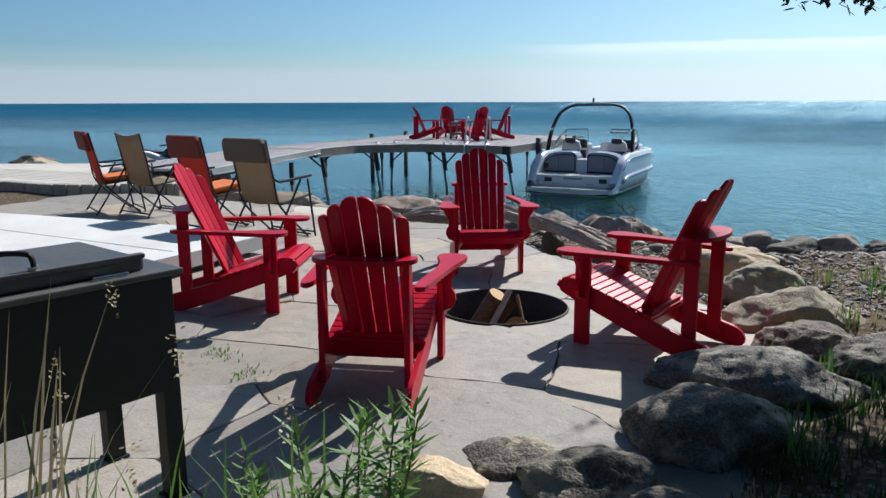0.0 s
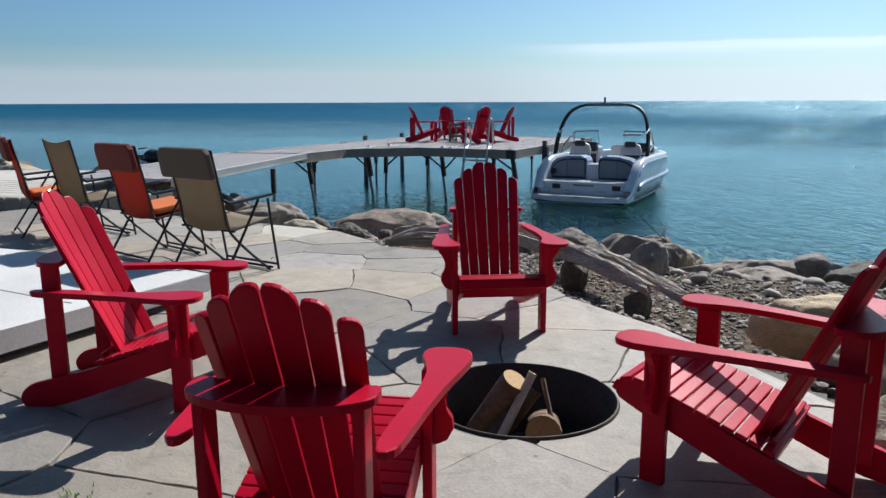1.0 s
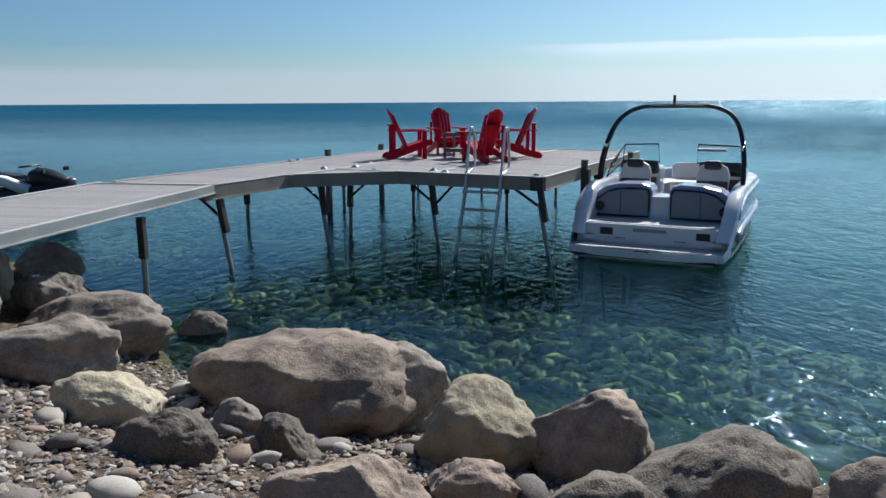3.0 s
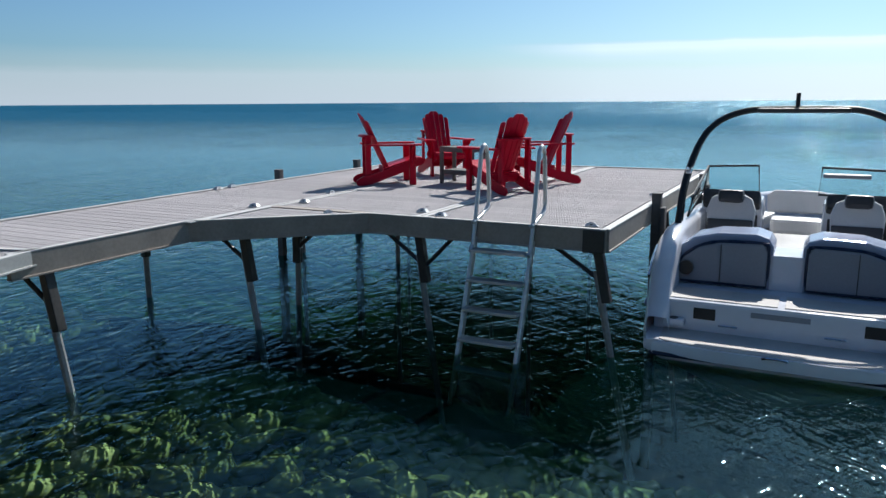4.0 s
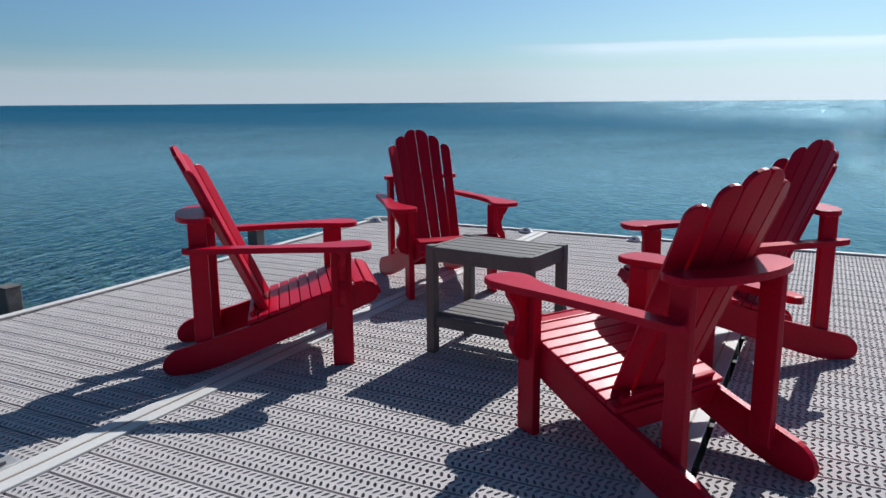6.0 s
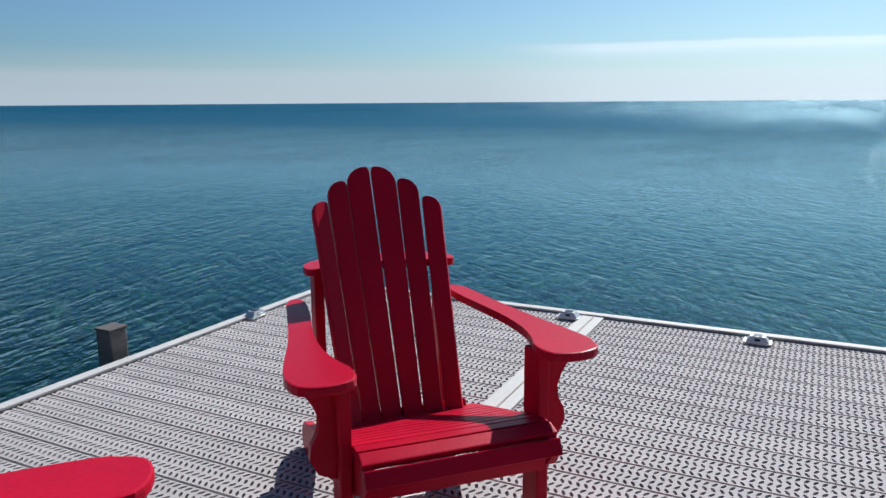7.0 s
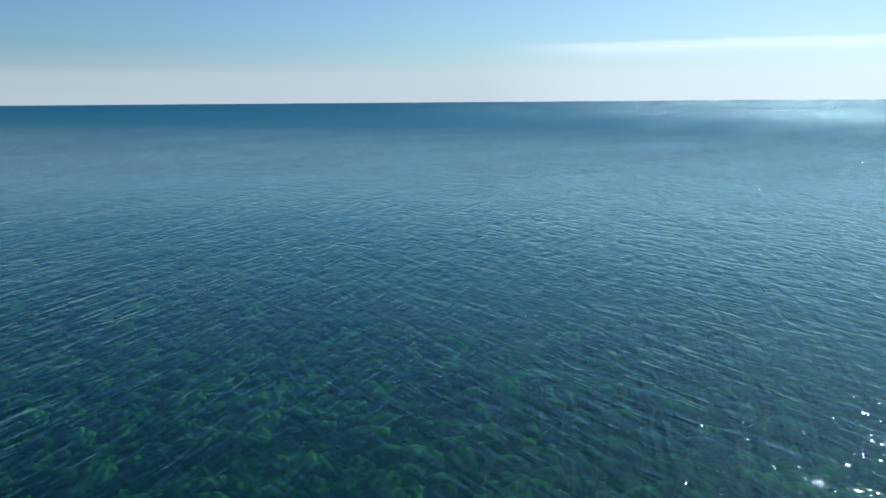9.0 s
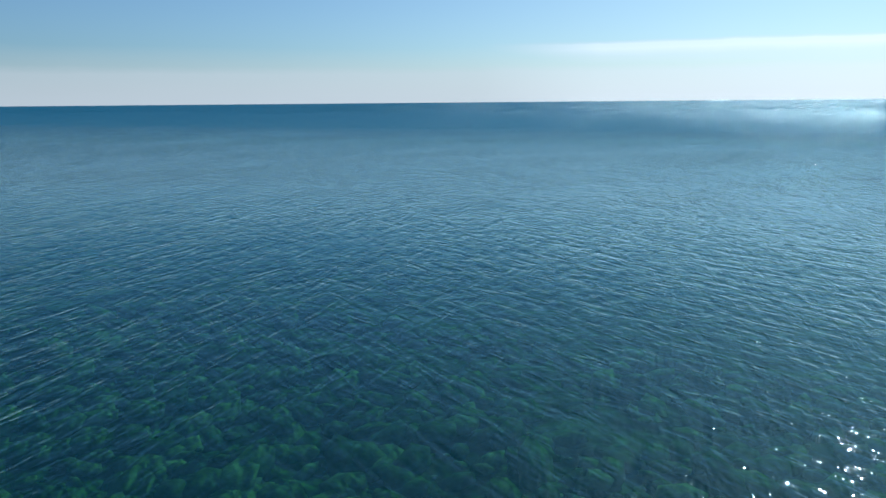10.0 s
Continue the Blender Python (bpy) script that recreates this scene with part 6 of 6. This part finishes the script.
# ---- grill ----
def grill():
    t = thing("charcoal_grill", pose(-0.03, -2.02, PATIO_Z, 0, 0, -12.8), "black box grill on legs beside the patio", "grill")
    # local x: depth, local y: length
    w, l = 0.52, 0.95
    for sx in (-1, 1):
        for sy in (-1, 1):
            leg = part("leg", boxed((0.065, 0.065, 0.5), (sx * (w / 2 - 0.035), sy * (l / 2 - 0.035), 0.25), (0, 0, 0), 0.004), GRILL_BLACK, t)
            part("foot_plate", boxed((0.085, 0.085, 0.012), (sx * (w / 2 - 0.035), sy * (l / 2 - 0.035), 0.007), (0, 0, 0), 0.003), GRILL_BLACK, leg)
    for sx in (-1, 1):
        part("side_panel", boxed((0.016, l - 0.01, 0.41), (sx * (w / 2 - 0.008), 0, 0.622), (0, 0, 0), 0.004), GRILL_BLACK, t)
    for sy in (-1, 1):
        part("end_panel", boxed((w - 0.034, 0.016, 0.41), (0, sy * (l / 2 - 0.01), 0.622), (0, 0, 0), 0.004), GRILL_BLACK, t)
    part("floor_panel", boxed((w - 0.04, l - 0.05, 0.014), (0, 0, 0.43), (0, 0, 0), 0.003), GRILL_BLACK, t)
    part("top_rim", boxed((w + 0.05, l + 0.05, 0.022), (0, 0, 0.838), (0, 0, 0), 0.006), GRILL_LID, t)
    lid = part("lid", boxed((w - 0.05, l - 0.1, 0.045), (-0.015, -0.03, 0.873), (0, 0, 0), 0.012), GRILL_LID, t, "charcoal grey hinged lid")
    part("lid_edge", boxed((0.03, l - 0.1, 0.016), (w / 2 - 0.045, -0.03, 0.901), (0, 0, 0), 0.004), GRILL_LID, lid)
    part("lid_hinge", boxed((0.014, 0.12, 0.012), (w / 2 - 0.012, 0.26, 0.856), (0, 0, 0), 0.003), CHROME, lid, "bright steel hinge strip")
    a, b = (0.12, -0.03), (0.21, 0.045)
    part("handle", tubed(arc([(*a, 0.893), (*a, 0.938), (0.135, -0.018, 0.958), (0.195, 0.033, 0.958), (*b, 0.938), (*b, 0.893)], 4), 0.009, 8), BLACK, lid, "black bent handle")
    for x, y in (a, b):
        part("handle_boss", tubed([(x, y, 0.893), (x, y, 0.921)], 0.017, 8), CHROME, t)


grill()


# ---- plants ----
def leaf_blade(vs, fs, root, tip, width, bend, side):
    """A narrow leaf of three quads from root to tip."""
    base = len(vs)
    for k, w in ((0.0, 0.25), (0.35, 1.0), (0.7, 0.75), (1.0, 0.05)):
        p = root.lerp(tip, k) + Vector((0, 0, bend * math.sin(k * math.pi)))
        vs.append(tuple(p - side * width * w))
        vs.append(tuple(p + side * width * w))
    for k in range(3):
        fs.append((base + 2 * k, base + 2 * k + 1, base + 2 * k + 3, base + 2 * k + 2))


def leafy_plant(x, y, z, stems, height, label, seed, material=None, leaf=0.13, spread=0.12):
    rng = random.Random(seed)
    t = thing("wild_plant", pose(x, y, z), label, "plant", "weeds at the patio edge")
    vs, fs = [], []
    for _ in range(stems):
        a, lean = rng.uniform(0, 6.28), rng.uniform(0.02, spread)
        root = Vector((0.5 * lean * math.cos(a), 0.5 * lean * math.sin(a), -0.05))
        h = height * rng.uniform(0.75, 1.05)
        tip = root + Vector((lean * math.cos(a), lean * math.sin(a), h))
        mid = root.lerp(tip, 0.5) + Vector((0.02 * math.cos(a + 1), 0.02 * math.sin(a + 1), 0))
        line = arc([root, mid, tip], 6)
        part("stem", tubed(line, [0.0055 * (1 - 0.6 * i / 12) for i in range(13)], 5), LEAF, t)
        n = int(h / 0.012)
        for k in range(n):
            f = 0.12 + 0.88 * k / n
            p = root.lerp(tip, f)
            ang = k * 2.4 + rng.uniform(-0.3, 0.3)
            size = leaf * (0.55 + 0.6 * math.sin(f * 2.6)) * rng.uniform(0.75, 1.15)
            d = Vector((math.cos(ang), math.sin(ang), rng.uniform(0.05, 0.75) + 0.5 * (f > 0.85)))
            q = p + d.normalized() * size
            leaf_blade(vs, fs, p, q, size * 0.09, -0.1 * size + 0.12 * size * rng.random(), d.cross(Vector((0, 0, 1))).normalized())
    me = bpy.data.meshes.new("leaves")
    me.from_pydata(vs, [], fs)
    me.materials.append(material or LEAF)
    ob = new("leaves", me)
    ob.parent = t


leafy_plant(1.09, -1.66, 0.88, 6, 0.6, "green leafy wild plant growing between stones", 1, leaf=0.095, spread=0.16)
leafy_plant(1.0, -1.76, 0.88, 5, 0.42, "green leafy wild plant growing between stones", 2, leaf=0.085, spread=0.14)
leafy_plant(0.66, -1.72, 0.9, 4, 0.27, "low green weed beside the grill", 3, leaf=0.075)
leafy_plant(0.8, -1.9, 0.88, 4, 0.24, "low green weed beside the grill", 6, leaf=0.07, spread=0.2)


def grass_tuft(name, spots, blades, height, material, label, seed, heads=False):
    rng = random.Random(seed)
    vs, fs = [], []
    for x, y in spots:
        z = max(ground_height(x, y), 0.0)
        for _ in range(blades):
            a = rng.uniform(0, 6.28)
            h = height * rng.uniform(0.45, 1.1)
            root = Vector((x + rng.gauss(0, 0.05), y + rng.gauss(0, 0.05), z - 0.02))
            lean = rng.uniform(0.05, 0.5) * h
            tip = root + Vector((lean * math.cos(a), lean * math.sin(a), h))
            side = Vector((-math.sin(a), math.cos(a), 0))
            leaf_blade(vs, fs, root, tip, 0.0045, 0.12 * h, side)
            if heads and rng.random() < 0.4:
                for _k in range(26):
                    c = tip + Vector((rng.gauss(0, 0.009), rng.gauss(0, 0.009), rng.uniform(-0.08, 0.03)))
                    d = Vector((rng.gauss(0, 1), rng.gauss(0, 1), rng.gauss(0, 1))).normalized() * 0.011
                    leaf_blade(vs, fs, c, c + d, 0.0035, 0, d.cross(Vector((0.3, 0.2, 1))).normalized())
    me = bpy.data.meshes.new(name)
    me.from_pydata(vs, [], fs)
    me.materials.append(material)
    return tagged(new(name, me), label, "grass", kind="stuff")


grass_tuft("tall_grass", [(0.72, -2.62), (0.6, -2.55), (0.82, -2.66), (0.55, -2.66), (0.66, -2.5), (0.76, -2.5), (0.92, -2.56), (0.5, -2.48)], 6, 0.95, STRAW, "tall dry grass with seed heads", 11, True)
grass_tuft("green_grass", [(0.6, -2.2), (0.7, -2.25), (0.5, -2.2), (0.86, -2.05), (0.75, -2.1), (0.4, -2.1), (0.95, -1.9), (0.62, -2.45), (0.7, -2.5), (0.8, -2.4), (1.0, -1.75), (0.88, -1.82)], 10, 0.5, LEAF, "green grass at the patio edge", 12)
grass_tuft("joint_weeds", [(-0.3, -0.55), (-0.27, -0.57), (-0.34, -0.56), (-0.31, -0.52), (-0.36, -0.58), (-0.65, -0.38), (-0.6, -0.42), (-0.7, -0.36), (-0.75, -0.33)], 26, 0.07, LEAF, "small green weeds in the patio joints", 15)
rng_bank = random.Random(21)
bank = [(rng_bank.uniform(2.1, 4.6), rng_bank.uniform(-2.0, 3.4)) for _ in range(150)]
grass_tuft("bank_grass", [p for k, p in enumerate(bank) if k % 2], 16, 0.16, STRAW, "dry grass on the stony bank", 13)
# Dark leaf colour and dense tufts deepen the shade on this bank
grass_tuft("shaded_weeds", [(rng_bank.uniform(2.15, 3.6), rng_bank.uniform(-1.9, 0.9)) for _ in range(230)], 18, 0.12, LEAF_DARK, "weeds coloured dark green for the shade between boulders", 16)
grass_tuft("bank_weeds", [p for k, p in enumerate(bank) if k % 3 == 0], 18, 0.2, LEAF, "low green weeds on the stony bank", 14)


def dead_twig(x, y, z, turn, length, seed):
    """A bare branch with thin side twigs."""
    rng = random.Random(seed)
    t = thing("dead_branch", pose(x, y, z, 0, 0, turn), "bare dead branch among the boulders", "branch", "dead branches among the boulders")
    line = arc([(0, 0, 0), (length * 0.5, 0.04, length * 0.26), (length, 0, length * 0.4)], 6)
    part("stem", tubed(line, [0.009 * (1 - 0.065 * i) for i in range(13)], 5), BARK, t)
    for k in range(3, 13):
        p = line[k]
        d = Vector((rng.uniform(0.3, 1), rng.uniform(-0.8, 0.8), rng.uniform(0.1, 0.9))).normalized() * length * rng.uniform(0.15, 0.35)
        part("twig", tubed([p, p + d * 0.5 + Vector((0, 0, 0.01)), p + d], [0.004, 0.003, 0.0015], 4), BARK, t)


dead_twig(0.12, 7.2, 0.5, 135, 0.75, 1)
dead_twig(0.05, 7.25, 0.5, 112, 0.6, 2)


def shade_tree(x, y, reach, label, sprig, seed):
    """Cedar on the bank beside the patio, its boughs reaching to the given places."""
    t = thing("cedar_tree", pose(x, y, 0.85), label, "tree")
    rng = random.Random(seed)
    trunk = arc([(0, 0, -0.2), (0.05, 0.05, 1.5), (-0.1, 0.1, 3.2), (0, 0, 5.0), (0.1, -0.1, 7.5)], 6)
    part("trunk", tubed(trunk, [0.2 - 0.007 * i for i in range(len(trunk))], 10), BARK, t, "", True)
    vs, fs = [], []
    for k in range(34):
        z = rng.uniform(2.6, 7.0)
        a = rng.uniform(-1.9, 1.9)
        out = 2.6 * (1.1 - z / 11) * rng.uniform(0.7, 1.1)
        root = Vector((0, 0, z))
        tip = root + Vector((out * math.cos(a), out * math.sin(a), rng.uniform(-0.5, 0.3)))
        if k < len(reach):
            tip = Vector(reach[k]) - Vector((x, y, 0.85))
            root = Vector((0, 0, tip.z - 0.3))
        thin = k < sprig
        line = arc([root, root.lerp(tip, 0.5) + Vector((0, 0, 0.35)), tip], 6)
        part("limb", tubed(line, [(0.03 if thin else 0.05) * (1 - 0.07 * i) for i in range(13)], 6), BARK, t)
        wide = 0.06 if thin else 0.24
        for p in line[8 if thin else 4:]:
            for _ in range(26 if thin else 210 if k < len(reach) else 40):
                c = p + Vector((rng.gauss(0, wide), rng.gauss(0, wide), rng.gauss(-0.05, wide * 0.55)))
                d = Vector((rng.gauss(0, 1), rng.gauss(0, 1), rng.gauss(-0.3, 0.6))).normalized() * rng.uniform(0.05, 0.11) * (0.7 if thin else 1)
                leaf_blade(vs, fs, c, c + d, 0.013 if thin else 0.022, 0.0, d.cross(Vector((0.2, 0.1, 1))).normalized())
    me = bpy.data.meshes.new("crown")
    me.from_pydata(vs, [], fs)
    me.materials.append(LEAF_DARK)
    ob = new("crown", me)
    ob.parent = t


shade_tree(6.4, 3.6, [(2.12, 1.2, 2.93), (2.3, 1.2, 2.92), (2.48, 1.25, 2.9), (2.6, 4.3, 5.0), (3.2, 3.5, 4.6), (2.8, 3.1, 4.3), (3.8, 3.9, 5.2), (2.35, 2.7, 4.1), (3.0, 2.3, 4.0), (3.6, 2.7, 4.4), (4.2, 2.2, 4.1), (4.0, 3.2, 4.8), (3.4, 4.6, 5.5), (2.6, 2.2, 3.7), (3.2, 1.2, 3.6), (4.0, 0.6, 3.8), (2.9, 2.9, 4.4), (2.95, 3.7, 4.7), (3.4, 3.2, 4.2), (3.9, 2.7, 4.0), (3.1, 2.6, 3.9), (4.4, 3.2, 4.6), (3.6, 2.0, 3.6), (2.75, 3.4, 4.5), (2.7, 3.3, 4.1), (2.5, 3.0, 3.95), (2.62, 2.8, 3.8)], "leafy cedar tree on the bank shading the stones", 3, 31)
# This second tree is added out of view, only to block sky light
shade_tree(6.0, -2.6, [(3.0, -0.6, 4.2), (2.2, -1.6, 4.6), (3.6, -1.4, 4.0), (4.2, -0.4, 4.4), (2.8, -2.8, 4.6), (1.6, -0.9, 5.0), (4.2, -2.2, 3.9), (3.4, 0.2, 4.8), (1.4, -2.4, 5.2), (2.4, 0.1, 5.2)], "unseen cedar tree added over the bank to block skylight", 0, 32)


# Added out of view to block sky light coming from behind
def unseen_woods():
    """Unseen trees on the rise behind the patio: many leaf clumps on thin trunks."""
    rng = random.Random(41)
    vs, fs, kinds = [], [], []
    spots = [(rng.uniform(-34, 22), rng.uniform(-17, -9.5)) for _ in range(46)] + [(rng.uniform(10, 20), rng.uniform(-9, 4)) for _ in range(9)]
    for x, y in spots:
        tall = rng.uniform(7.0, 11.0)
        z = ground_height(x, y)
        base = len(vs)
        for h, r in ((-0.2, 0.16), (tall * 0.5, 0.1), (tall * 0.95, 0.02)):
            vs += [(x + r * math.cos(k * 1.0472), y + r * math.sin(k * 1.0472), z + h) for k in range(6)]
        for j in range(2):
            fs += [(base + 6 * j + k, base + 6 * j + (k + 1) % 6, base + 6 * j + 6 + (k + 1) % 6, base + 6 * j + 6 + k) for k in range(6)]
        kinds += [1] * 12
        for _ in range(330):
            h = tall * (0.08 + 0.92 * rng.random() ** 0.9)
            out = 2.3 * (1.08 - h / tall) ** 0.7 * math.sqrt(rng.random())
            a = rng.uniform(0, 6.283)
            c = Vector((x + out * math.cos(a), y + out * math.sin(a), z + h))
            d = Vector((rng.gauss(0, 1), rng.gauss(0, 1), rng.gauss(-0.3, 0.6))).normalized() * rng.uniform(0.3, 0.6)
            leaf_blade(vs, fs, c, c + d, 0.16, 0.05, d.cross(Vector((0.2, 0.1, 1))).normalized())
            kinds += [0] * 3
    me = bpy.data.meshes.new("unseen_woods")
    me.from_pydata(vs, [], fs)
    me.materials.append(LEAF_DARK)
    me.materials.append(BARK)
    me.polygons.foreach_set("material_index", kinds)
    tagged(new("unseen_woods", me), "dark cedar trees added out of view behind the patio", "trees", kind="stuff")


unseen_woods()

flagstones()
